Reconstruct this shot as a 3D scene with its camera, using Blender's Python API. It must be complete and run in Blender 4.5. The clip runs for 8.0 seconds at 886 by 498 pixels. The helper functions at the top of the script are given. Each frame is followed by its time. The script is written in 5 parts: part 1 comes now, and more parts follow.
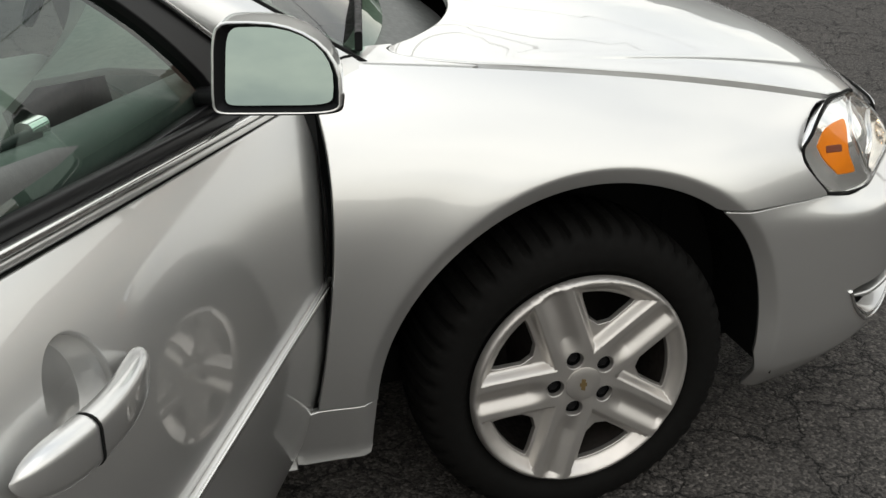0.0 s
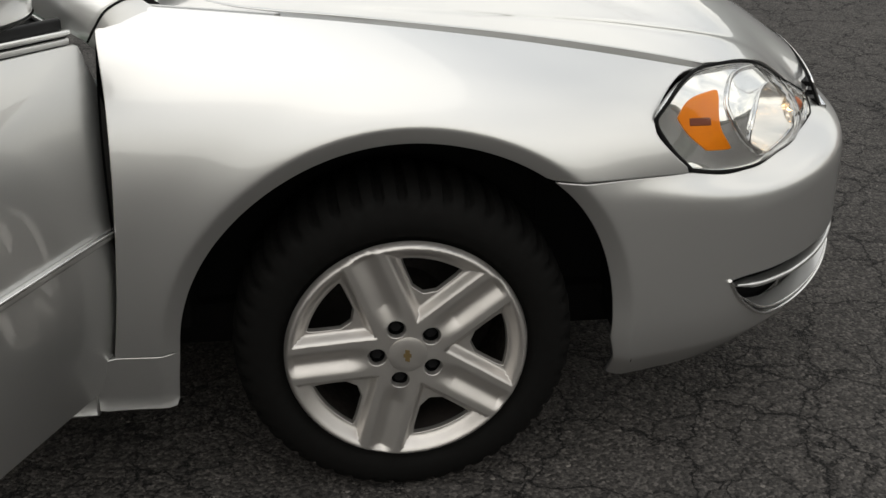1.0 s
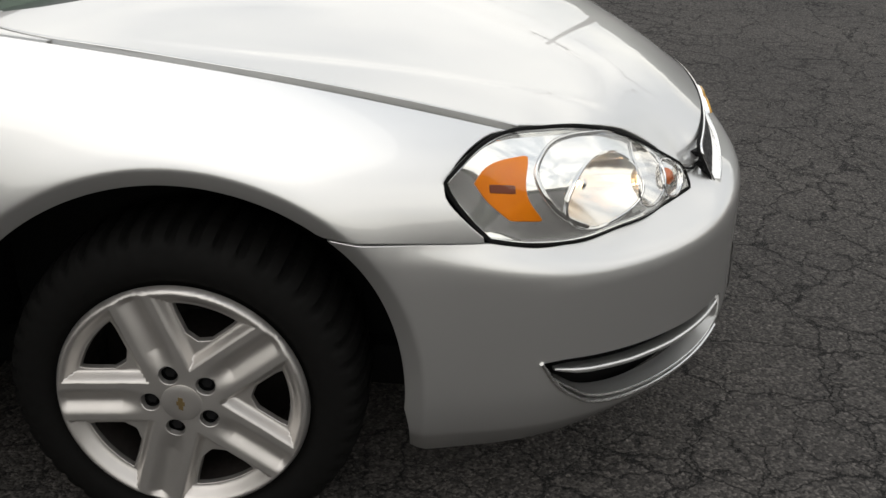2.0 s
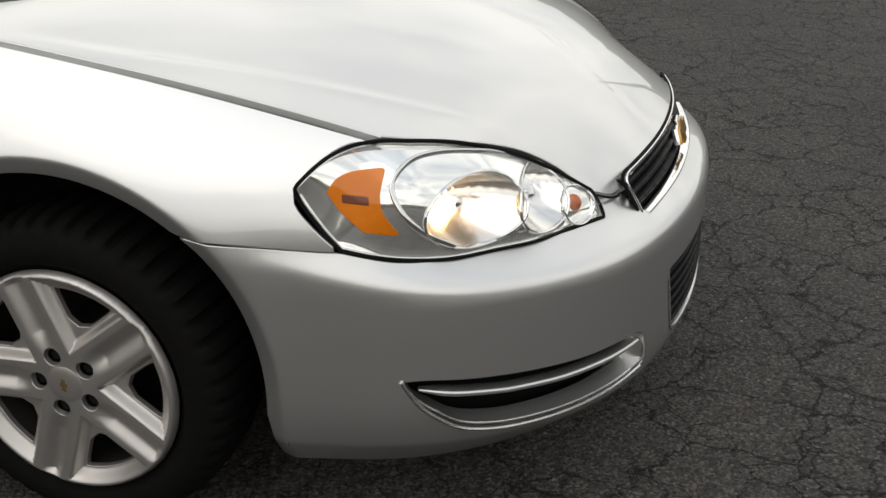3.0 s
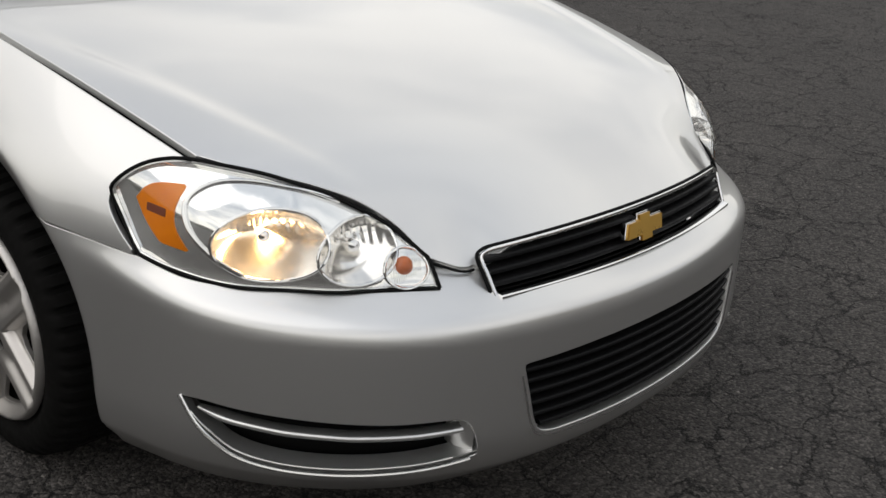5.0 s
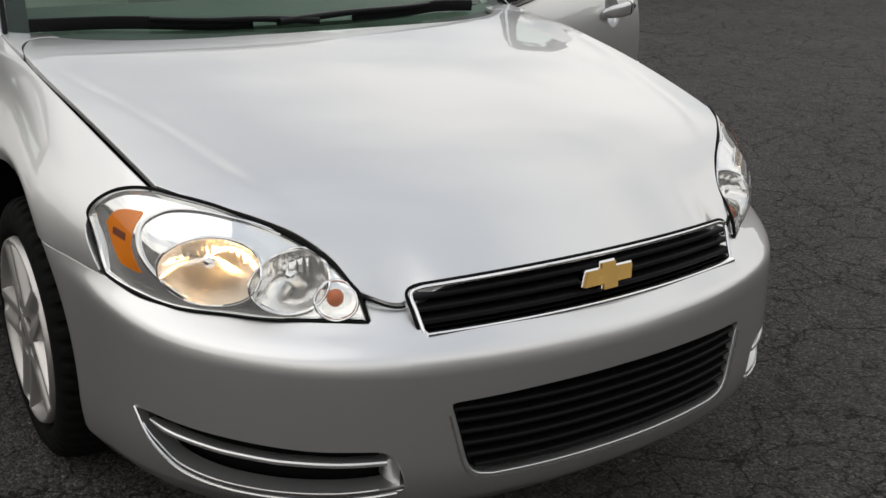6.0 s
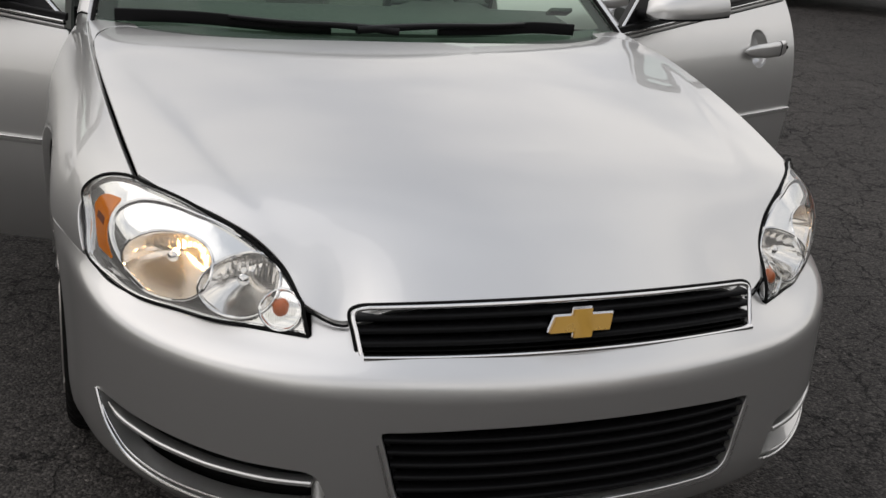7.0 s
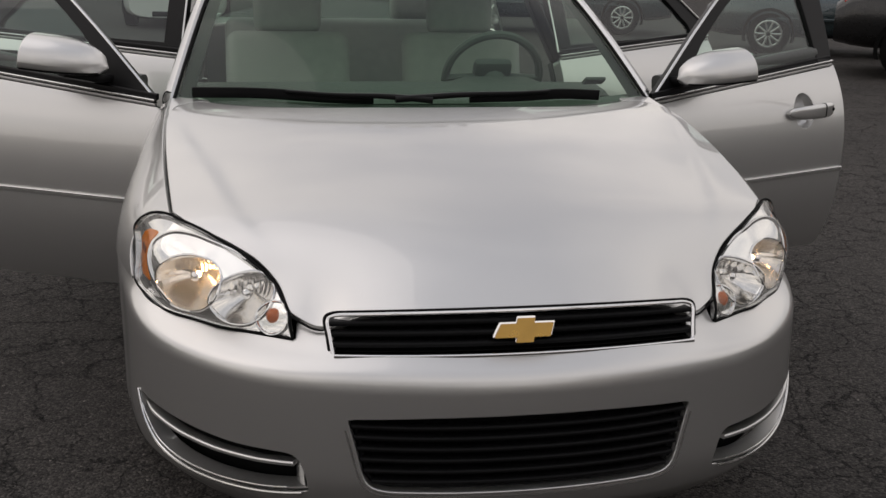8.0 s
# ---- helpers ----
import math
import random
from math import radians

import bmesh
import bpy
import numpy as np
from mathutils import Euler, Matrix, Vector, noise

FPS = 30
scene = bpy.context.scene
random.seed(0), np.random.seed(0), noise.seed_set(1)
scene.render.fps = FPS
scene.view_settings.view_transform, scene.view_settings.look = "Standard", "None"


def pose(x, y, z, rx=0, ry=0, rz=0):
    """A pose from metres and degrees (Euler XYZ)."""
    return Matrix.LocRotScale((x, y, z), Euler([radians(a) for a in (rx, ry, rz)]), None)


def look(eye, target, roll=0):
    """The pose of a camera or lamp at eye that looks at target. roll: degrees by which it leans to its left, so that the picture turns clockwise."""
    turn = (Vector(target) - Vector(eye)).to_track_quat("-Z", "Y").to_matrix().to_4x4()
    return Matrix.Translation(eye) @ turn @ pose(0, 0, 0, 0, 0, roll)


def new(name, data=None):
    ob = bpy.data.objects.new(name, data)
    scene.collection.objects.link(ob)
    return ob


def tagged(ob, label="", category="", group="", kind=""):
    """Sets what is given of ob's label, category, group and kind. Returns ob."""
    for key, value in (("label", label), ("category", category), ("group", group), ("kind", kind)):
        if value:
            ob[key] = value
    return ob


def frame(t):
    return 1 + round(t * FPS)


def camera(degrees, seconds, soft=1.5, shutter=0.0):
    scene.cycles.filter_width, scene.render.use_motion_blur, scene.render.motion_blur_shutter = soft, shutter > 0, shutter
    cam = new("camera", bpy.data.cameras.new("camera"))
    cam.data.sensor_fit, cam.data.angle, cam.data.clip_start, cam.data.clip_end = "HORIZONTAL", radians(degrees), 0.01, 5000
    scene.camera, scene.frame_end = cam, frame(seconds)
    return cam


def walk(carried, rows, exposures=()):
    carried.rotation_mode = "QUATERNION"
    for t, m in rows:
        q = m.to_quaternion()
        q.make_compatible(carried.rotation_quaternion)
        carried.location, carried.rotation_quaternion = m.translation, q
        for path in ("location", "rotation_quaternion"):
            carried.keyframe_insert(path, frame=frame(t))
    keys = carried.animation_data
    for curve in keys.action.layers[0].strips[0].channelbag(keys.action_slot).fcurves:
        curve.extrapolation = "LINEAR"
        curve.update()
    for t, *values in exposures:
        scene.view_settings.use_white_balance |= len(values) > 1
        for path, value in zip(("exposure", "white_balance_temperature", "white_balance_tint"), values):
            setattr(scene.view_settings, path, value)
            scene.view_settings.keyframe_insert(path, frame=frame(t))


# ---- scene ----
cam = camera(44.8, 8.0)
PATH = [
    (0, (-0.803, -2.541, 1.446), (-0.261, -0.812, 0.598), 1.1),
    (0.5, (-0.499, -2.526, 1.421), (0.041, -0.805, 0.559), 0.3),
    (1, (-0.158, -2.627, 1.378), (0.077, -0.843, 0.503), 0.5),
    (1.5, (0.157, -2.616, 1.367), (0.241, -0.789, 0.558), -0.7),
    (1.7, (0.299, -2.547, 1.412), (0.34, -0.741, 0.554), 1.1),
    (2.8, (1.03, -2.46, 1.394), (0.627, -0.683, 0.569), 0.8),
    (3, (1.134, -2.4, 1.386), (0.661, -0.634, 0.573), 1.4),
    (3.5, (1.393, -2.238, 1.38), (0.752, -0.527, 0.566), 3.0),
    (4, (1.669, -2.141, 1.399), (0.766, -0.551, 0.589), 2.6),
    (4.5, (1.929, -2.016, 1.404), (0.828, -0.515, 0.673), 1.0),
    (5, (2.105, -1.786, 1.427), (0.874, -0.413, 0.653), 4.2),
    (5.2, (2.18, -1.707, 1.412), (0.894, -0.368, 0.669), 3.0),
    (6.3, (2.562, -1.226, 1.447), (0.929, -0.333, 0.714), 3.28),
    (6.5, (2.563, -1.115, 1.427), (0.894, -0.309, 0.674), 4.42),
    (7, (2.655, -0.884, 1.438), (0.894, -0.225, 0.755), 4.49),
    (7.5, (2.869, -0.683, 1.445), (1.026, -0.188, 0.847), 2.73),
    (8, (3.139, -0.573, 1.428), (1.244, -0.217, 0.895), 1.24),
]
EXPOSURES = [(0, 0.62, 6650, 8), (0.5, 0.40, 6650, 8), (1.0, 0.34, 6700, 9), (1.5, 0.42, 6600, 10), (3.0, 0.26, 6600, 10), (4.5, 0.15, 6550, 11), (6.5, 0.05, 6500, 12), (8, -0.3, 6750, 16)]
walk(cam, [(t, look(eye, target, roll)) for t, eye, target, roll in PATH], EXPOSURES)

# ---- sky and light ----
SUN_EL, SUN_AZ = 56.0, 200.0
world = bpy.data.worlds.new("sky")
scene.world = world
world.use_nodes = True
wn, wl = world.node_tree.nodes, world.node_tree.links
sky = wn.new("ShaderNodeTexSky")
sky.sky_type, sky.sun_disc = "NISHITA", False
sky.sun_elevation, sky.sun_rotation = radians(SUN_EL), radians(SUN_AZ)
sky.air_density, sky.dust_density = 1.0, 3.0
wcoord = wn.new("ShaderNodeTexCoord")
wmap = wn.new("ShaderNodeMapping")
wmap.inputs["Scale"].default_value = (1.0, 1.0, 2.2)
wl.new(wcoord.outputs["Generated"], wmap.inputs["Vector"])
wnoise = wn.new("ShaderNodeTexNoise")
wnoise.inputs["Scale"].default_value, wnoise.inputs["Detail"].default_value = 2.6, 7.0
wnoise.inputs["Roughness"].default_value = 0.55
wl.new(wmap.outputs["Vector"], wnoise.inputs["Vector"])
wramp = wn.new("ShaderNodeValToRGB")
wramp.color_ramp.elements[0].position, wramp.color_ramp.elements[1].position = 0.36, 0.6
wramp.color_ramp.elements[0].color = (0.0, 0.0, 0.0, 1)
wl.new(wnoise.outputs["Fac"], wramp.inputs["Fac"])
wcloud = wn.new("ShaderNodeMixRGB")
wcloud.inputs["Color1"].default_value = (6.6, 6.9, 7.3, 1)
wcloud.inputs["Color2"].default_value = (12.6, 12.4, 11.8, 1)
wl.new(wramp.outputs["Color"], wcloud.inputs["Fac"])
wmix = wn.new("ShaderNodeMixRGB")
wmix.inputs["Fac"].default_value = 0.92
wl.new(sky.outputs["Color"], wmix.inputs["Color1"])
wl.new(wcloud.outputs["Color"], wmix.inputs["Color2"])
# bright broken cloud round the horizon, thinner and bluer overhead
wsplit = wn.new("ShaderNodeSeparateXYZ")
wl.new(wcoord.outputs["Generated"], wsplit.inputs["Vector"])
wrise = wn.new("ShaderNodeValToRGB")
for at, tone in ((0.0, (0.92, 0.90, 0.87, 1)), (0.45, (1.16, 1.14, 1.10, 1)), (0.72, (0.98, 0.99, 1.0, 1)), (1.0, (0.60, 0.66, 0.76, 1))):
    stop = wrise.color_ramp.elements[0] if at == 0.0 else wrise.color_ramp.elements[-1] if at == 1.0 else wrise.color_ramp.elements.new(at)
    stop.position, stop.color = at, tone
wrise.color_ramp.interpolation = "B_SPLINE"
wl.new(wsplit.outputs["Z"], wrise.inputs["Fac"])
wdome = wn.new("ShaderNodeMixRGB")
wdome.blend_type = "MULTIPLY"
wdome.inputs["Fac"].default_value = 1.0
wl.new(wmix.outputs["Color"], wdome.inputs["Color1"])
wl.new(wrise.outputs["Color"], wdome.inputs["Color2"])
background = wn["Background"]
background.inputs["Strength"].default_value = 0.100
wl.new(wdome.outputs["Color"], background.inputs["Color"])

sun_data = bpy.data.lights.new("sun", "SUN")
sun_data.energy, sun_data.angle, sun_data.color = 0.5, radians(60), (1.0, 0.96, 0.9)
sun = new("sun", sun_data)
sun.matrix_world = pose(0, 0, 12, 90 - SUN_EL, 0, 180 - SUN_AZ)

# ---- materials ----


def material(name, color, rough=0.5, metal=0.0, coat=0.0, coat_rough=0.03, emit=None, strength=0.0, specular=0.5):
    m = bpy.data.materials.new(name)
    m.use_nodes = True
    b = m.node_tree.nodes["Principled BSDF"]
    b.inputs["Base Color"].default_value = (*color, 1)
    b.inputs["Roughness"].default_value, b.inputs["Metallic"].default_value = rough, metal
    b.inputs["Coat Weight"].default_value, b.inputs["Coat Roughness"].default_value, b.inputs["Coat IOR"].default_value = coat, coat_rough, 1.7
    b.inputs["Specular IOR Level"].default_value = specular
    if emit:
        b.inputs["Emission Color"].default_value, b.inputs["Emission Strength"].default_value = (*emit, 1), strength
    return m


def node(m, kind, **inputs):
    n = m.node_tree.nodes.new(kind)
    for key, value in inputs.items():
        n.inputs[key].default_value = value
    return n


def speckle(m, scale, low, high, target="Roughness", detail=4.0, bump=0.0, bump_scale=None):
    """Noise-driven variation of one input between two values, and an optional fine bump."""
    t = m.node_tree
    b = t.nodes["Principled BSDF"]
    coord = t.nodes.new("ShaderNodeTexCoord")
    n = node(m, "ShaderNodeTexNoise", Scale=scale, Detail=detail)
    t.links.new(coord.outputs["Object"], n.inputs["Vector"])
    if target == "Base Color":
        r = t.nodes.new("ShaderNodeMixRGB")
        r.inputs["Color1"].default_value, r.inputs["Color2"].default_value = (*low, 1), (*high, 1)
        t.links.new(n.outputs["Fac"], r.inputs["Fac"])
        t.links.new(r.outputs["Color"], b.inputs["Base Color"])
    else:
        r = t.nodes.new("ShaderNodeMapRange")
        r.inputs["From Min"].default_value, r.inputs["From Max"].default_value = 0.3, 0.7
        r.inputs["To Min"].default_value, r.inputs["To Max"].default_value = low, high
        t.links.new(n.outputs["Fac"], r.inputs["Value"])
        t.links.new(r.outputs["Result"], b.inputs[target])
    if bump:
        f = node(m, "ShaderNodeTexNoise", Scale=bump_scale or scale * 4, Detail=3.0)
        t.links.new(coord.outputs["Object"], f.inputs["Vector"])
        u = node(m, "ShaderNodeBump", Strength=bump, Distance=0.002)
        t.links.new(f.outputs["Fac"], u.inputs["Height"])
        t.links.new(u.outputs["Normal"], b.inputs["Normal"])
    return m


PAINT = speckle(material("silver paint", (0.64, 0.637, 0.625), 0.36, 0.92, 1.0, 0.006), 900.0, 0.33, 0.40, detail=1.0)
CHROME = material("chrome", (0.82, 0.82, 0.82), 0.06, 1.0)
BRIGHT = material("bright trim", (0.75, 0.75, 0.74), 0.22, 1.0)
REFLECTOR = material("bulb reflector", (0.92, 0.90, 0.87), 0.13, 0.95)
LOW_BOWL = material("warm low beam bowl", (0.92, 0.89, 0.84), 0.2, 0.95)
BEZEL = material("plated bezel", (0.95, 0.95, 0.94), 0.07, 0.85)
BLACK = speckle(material("black plastic", (0.006, 0.006, 0.0065), 0.45, specular=0.12), 60.0, 0.38, 0.6, bump=0.15, bump_scale=900.0)
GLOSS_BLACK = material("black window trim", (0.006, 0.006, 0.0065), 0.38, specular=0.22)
VOID = speckle(material("shadowed black lining", (0.006, 0.006, 0.006), 0.8, specular=0.05), 30.0, 0.7, 0.9)
RUBBER = speckle(material("tyre rubber", (0.0055, 0.0053, 0.005), 0.8, specular=0.06), 50.0, 0.65, 0.9, bump=0.25, bump_scale=400.0)
GASKET = material("rubber seal", (0.006, 0.006, 0.006), 0.75, specular=0.1)
COVER = speckle(material("painted wheel cover", (0.49, 0.468, 0.445), 0.40, 0.85, 0.0, 0.15), 45.0, 0.36, 0.46, bump=0.05, bump_scale=700.0)
STEEL = speckle(material("rusty black steel", (0.02, 0.016, 0.014), 0.6, 0.4), 70.0, 0.5, 0.8)
AMBER = speckle(material("amber reflector plastic", (0.75, 0.17, 0.003), 0.3, specular=0.3), 60.0, (0.82, 0.24, 0.004), (0.66, 0.16, 0.002), "Base Color", bump=0.2, bump_scale=500.0)
AMBER_DEEP = material("deep amber bulb", (0.55, 0.13, 0.03), 0.3)
AMBER_DARK = material("dark amber slot", (0.16, 0.035, 0.012), 0.4)
GOLD = speckle(material("gold badge", (0.43, 0.25, 0.05), 0.30, 0.9, 0.3), 35.0, 0.22, 0.4)
DULL_GOLD = speckle(material("worn gold badge", (0.20, 0.14, 0.06), 0.45, 0.6), 60.0, 0.38, 0.55)
CLOTH = speckle(material("light grey cloth", (0.35, 0.35, 0.335), 0.9), 25.0, (0.32, 0.32, 0.305), (0.40, 0.40, 0.385), "Base Color", bump=0.3, bump_scale=600.0)
DASH = speckle(material("grey dashboard plastic", (0.10, 0.105, 0.10), 0.6), 80.0, 0.5, 0.7, bump=0.2, bump_scale=500.0)
BULB = material("lit bulb", (0.9, 0.8, 0.6), 0.3, emit=(1.0, 0.60, 0.24), strength=40.0)
# tint darkened to stand in for a dimmer reflected scene
DIM_MIRROR = material("dimmed mirror", (0.26, 0.315, 0.29), 0.01, 1.0)


def glass(name, tint, gloss=0.02, ior=1.5):
    """Clear sheet: what is behind shows through, tinted, with a reflection on top."""
    m = bpy.data.materials.new(name)
    m.use_nodes = True
    t = m.node_tree
    t.nodes.remove(t.nodes["Principled BSDF"])
    clear, shine = t.nodes.new("ShaderNodeBsdfTransparent"), t.nodes.new("ShaderNodeBsdfGlossy")
    clear.inputs["Color"].default_value, shine.inputs["Roughness"].default_value = (*tint, 1), gloss
    # the same gloss on both sides of the sheet: Schlick's rule from the facing angle
    base = ((ior - 1) / (ior + 1))**2
    f, mix = node(m, "ShaderNodeLayerWeight", Blend=0.5), t.nodes.new("ShaderNodeMixShader")
    power, scaled = t.nodes.new("ShaderNodeMath"), t.nodes.new("ShaderNodeMath")
    power.operation, scaled.operation = "POWER", "MULTIPLY_ADD"
    power.inputs[1].default_value, scaled.inputs[1].default_value, scaled.inputs[2].default_value = 5.0, 1 - base, base
    t.links.new(f.outputs["Facing"], power.inputs[0])
    t.links.new(power.outputs[0], scaled.inputs[0])
    t.links.new(scaled.outputs[0], mix.inputs["Fac"])
    t.links.new(clear.outputs["BSDF"], mix.inputs[1])
    t.links.new(shine.outputs["BSDF"], mix.inputs[2])
    t.links.new(mix.outputs["Shader"], t.nodes["Material Output"].inputs["Surface"])
    return m


LENS_GLASS = glass("clear lamp lens", (0.96, 0.96, 0.95))
WINDOW = glass("green tinted window glass", (0.66, 0.80, 0.73), 0.0, 1.8)
SCREEN = glass("green tinted windscreen glass", (0.68, 0.86, 0.73), 0.0, 1.45)


def asphalt():
    m = material("worn asphalt", (0.045, 0.042, 0.04), 0.85, specular=0.25)
    t = m.node_tree
    b = t.nodes["Principled BSDF"]
    coord = t.nodes.new("ShaderNodeTexCoord")
    link = t.links.new

    def tex(kind, **kw):
        n = node(m, kind, **kw)
        link(coord.outputs["Object"], n.inputs["Vector"])
        return n

    def math_node(op, a, bb, clamp=False):
        n = t.nodes.new("ShaderNodeMath")
        n.operation, n.use_clamp = op, clamp
        for i, v in enumerate((a, bb)):
            if v is None:
                continue
            if isinstance(v, (int, float)):
                n.inputs[i].default_value = v
            else:
                link(v, n.inputs[i])
        return n.outputs[0]

    stones = tex("ShaderNodeTexVoronoi", Scale=135.0, Randomness=1.0)
    grit = tex("ShaderNodeTexNoise", Scale=260.0, Detail=4.0)
    patches = tex("ShaderNodeTexNoise", Scale=1.3, Detail=6.0)
    # crack lines: edges of large cells, bent by noise, broken up by a mask
    bend = tex("ShaderNodeTexNoise", Scale=9.0, Detail=10.0, Roughness=0.65)
    add = t.nodes.new("ShaderNodeVectorMath")
    add.operation = "MULTIPLY_ADD"
    add.inputs[1].default_value = (0.14, 0.14, 0.14)
    link(bend.outputs["Color"], add.inputs[0])
    link(coord.outputs["Object"], add.inputs[2])
    cracks = []
    for scale, width, low in ((3.2, 0.013, 0.33), (7.5, 0.020, 0.41)):
        v = node(m, "ShaderNodeTexVoronoi", Scale=scale)
        v.feature = "DISTANCE_TO_EDGE"
        link(add.outputs["Vector"], v.inputs["Vector"])
        r = t.nodes.new("ShaderNodeMapRange")
        r.inputs["From Min"].default_value, r.inputs["From Max"].default_value = 0.0, width
        r.inputs["To Min"].default_value, r.inputs["To Max"].default_value = 1.0, 0.0
        link(v.outputs["Distance"], r.inputs["Value"])
        mask = tex("ShaderNodeTexNoise", Scale=1.1 + scale * 0.1, Detail=3.0)
        k = t.nodes.new("ShaderNodeMapRange")
        k.inputs["From Min"].default_value, k.inputs["From Max"].default_value = low, low + 0.07
        link(mask.outputs["Fac"], k.inputs["Value"])
        cracks.append(math_node("MULTIPLY", r.outputs["Result"], k.outputs["Result"]))
    crack = math_node("MAXIMUM", cracks[0], cracks[1])
    ramp = t.nodes.new("ShaderNodeValToRGB")
    e = ramp.color_ramp.elements
    e[0].position, e[0].color = 0.0, (0.012, 0.0115, 0.011, 1)
    e[1].position, e[1].color = 0.62, (0.056, 0.053, 0.0505, 1)
    top = e.new(0.95)
    top.color = (0.105, 0.099, 0.094, 1)
    fleck = e.new(0.985)
    fleck.color = (0.22, 0.21, 0.195, 1)
    link(stones.outputs["Color"], ramp.inputs["Fac"])
    tone = t.nodes.new("ShaderNodeMixRGB")
    tone.blend_type = "MULTIPLY"
    tone.inputs["Fac"].default_value = 1.0
    shade = t.nodes.new("ShaderNodeValToRGB")
    shade.color_ramp.elements[0].position, shade.color_ramp.elements[1].position = 0.3, 0.72
    shade.color_ramp.elements[0].color, shade.color_ramp.elements[1].color = (0.84, 0.82, 0.81, 1), (1.12, 1.09, 1.06, 1)
    link(patches.outputs["Fac"], shade.inputs["Fac"])
    link(ramp.outputs["Color"], tone.inputs["Color1"])
    link(shade.outputs["Color"], tone.inputs["Color2"])
    pits = tex("ShaderNodeTexNoise", Scale=130.0, Detail=5.0, Roughness=0.75)
    pit_ramp = t.nodes.new("ShaderNodeValToRGB")
    pit_ramp.color_ramp.elements[0].position, pit_ramp.color_ramp.elements[1].position = 0.36, 0.64
    pit_ramp.color_ramp.elements[0].color, pit_ramp.color_ramp.elements[1].color = (0.50, 0.50, 0.50, 1), (1.45, 1.43, 1.41, 1)
    link(pits.outputs["Fac"], pit_ramp.inputs["Fac"])
    rough_tone = t.nodes.new("ShaderNodeMixRGB")
    rough_tone.blend_type = "MULTIPLY"
    rough_tone.inputs["Fac"].default_value = 1.0
    link(tone.outputs["Color"], rough_tone.inputs["Color1"])
    link(pit_ramp.outputs["Color"], rough_tone.inputs["Color2"])
    dark = t.nodes.new("ShaderNodeMixRGB")
    dark.inputs["Color2"].default_value = (0.002, 0.002, 0.002, 1)
    link(math_node("MULTIPLY", crack, 1.0), dark.inputs["Fac"])
    link(rough_tone.outputs["Color"], dark.inputs["Color1"])
    link(dark.outputs["Color"], b.inputs["Base Color"])
    height = math_node("SUBTRACT", math_node("ADD", math_node("MULTIPLY", stones.outputs["Distance"], -1.0),
                                             math_node("MULTIPLY", grit.outputs["Fac"], 0.4)), math_node("MULTIPLY", crack, 1.6))
    bump = node(m, "ShaderNodeBump", Strength=0.9, Distance=0.004)
    link(height, bump.inputs["Height"])
    link(bump.outputs["Normal"], b.inputs["Normal"])
    return m


ASPHALT = asphalt()

# ---- geometry helpers ----


def mesh_object(name, verts, faces, mat, parent=None, label="", normals=None, flat=False):
    me = bpy.data.meshes.new(name)
    me.from_pydata([tuple(map(float, v)) for v in verts], [], faces)
    me.materials.append(mat)
    if flat:
        me.polygons.foreach_set("use_smooth", [False] * len(me.polygons))
    elif normals is not None:
        me.normals_split_custom_set_from_vertices([tuple(map(float, n)) for n in normals])
    ob = new(name, me)
    ob.parent = parent
    return tagged(ob, label)


def part(name, bm, mat, parent, label="", smooth=True):
    me = bpy.data.meshes.new(name)
    bmesh.ops.recalc_face_normals(bm, faces=bm.faces)
    bm.to_mesh(me)
    bm.free()
    me.materials.append(mat)
    if smooth:
        me.set_sharp_from_angle(angle=radians(35))
    else:
        me.polygons.foreach_set("use_smooth", [False] * len(me.polygons))
    ob = new(name, me)
    ob.parent = parent
    return tagged(ob, label)


def spline(*pts):
    """Natural cubic spline through (x, value) pairs, straight beyond its ends."""
    p = np.array(pts, float)
    x, y, n, h = p[:, 0], p[:, 1], len(p), np.diff(p[:, 0])
    a, b = np.eye(n), np.zeros(n)
    for i in range(1, n - 1):
        a[i, i - 1:i + 2] = h[i - 1], 2 * (h[i - 1] + h[i]), h[i]
        b[i] = 6 * ((y[i + 1] - y[i]) / h[i] - (y[i] - y[i - 1]) / h[i - 1])
    m = np.linalg.solve(a, b)

    def f(v):
        v = np.asarray(v, float)
        i = np.clip(np.searchsorted(x, v) - 1, 0, n - 2)
        w = np.clip(v, x[0], x[-1])
        c, d = (x[i + 1] - w) / h[i], (w - x[i]) / h[i]
        s = c * y[i] + d * y[i + 1] + ((c**3 - c) * m[i] + (d**3 - d) * m[i + 1]) * h[i]**2 / 6
        e0 = (y[1] - y[0]) / h[0] - h[0] * m[1] / 6
        e1 = (y[-1] - y[-2]) / h[-1] + h[-1] * m[-2] / 6
        return s + np.minimum(v - x[0], 0) * e0 + np.maximum(v - x[-1], 0) * e1
    return f


class Sheet:
    """A smooth sheet through a few control points (u, v, value)."""

    def __init__(self, pts):
        p = np.array(pts, float)
        self.p, n = p[:, :2], len(p)
        k = np.linalg.norm(self.p[:, None] - self.p[None], axis=2)**3
        q = np.c_[np.ones(n), self.p]
        self.c = np.linalg.solve(np.block([[k, q], [q.T, np.zeros((3, 3))]]), np.r_[p[:, 2], 0, 0, 0])

    def __call__(self, u, v):
        u, v = np.asarray(u, float), np.asarray(v, float)
        d = np.sqrt((u[..., None] - self.p[:, 0])**2 + (v[..., None] - self.p[:, 1])**2)**3
        return d @ self.c[:-3] + self.c[-3] + self.c[-2] * u + self.c[-1] * v


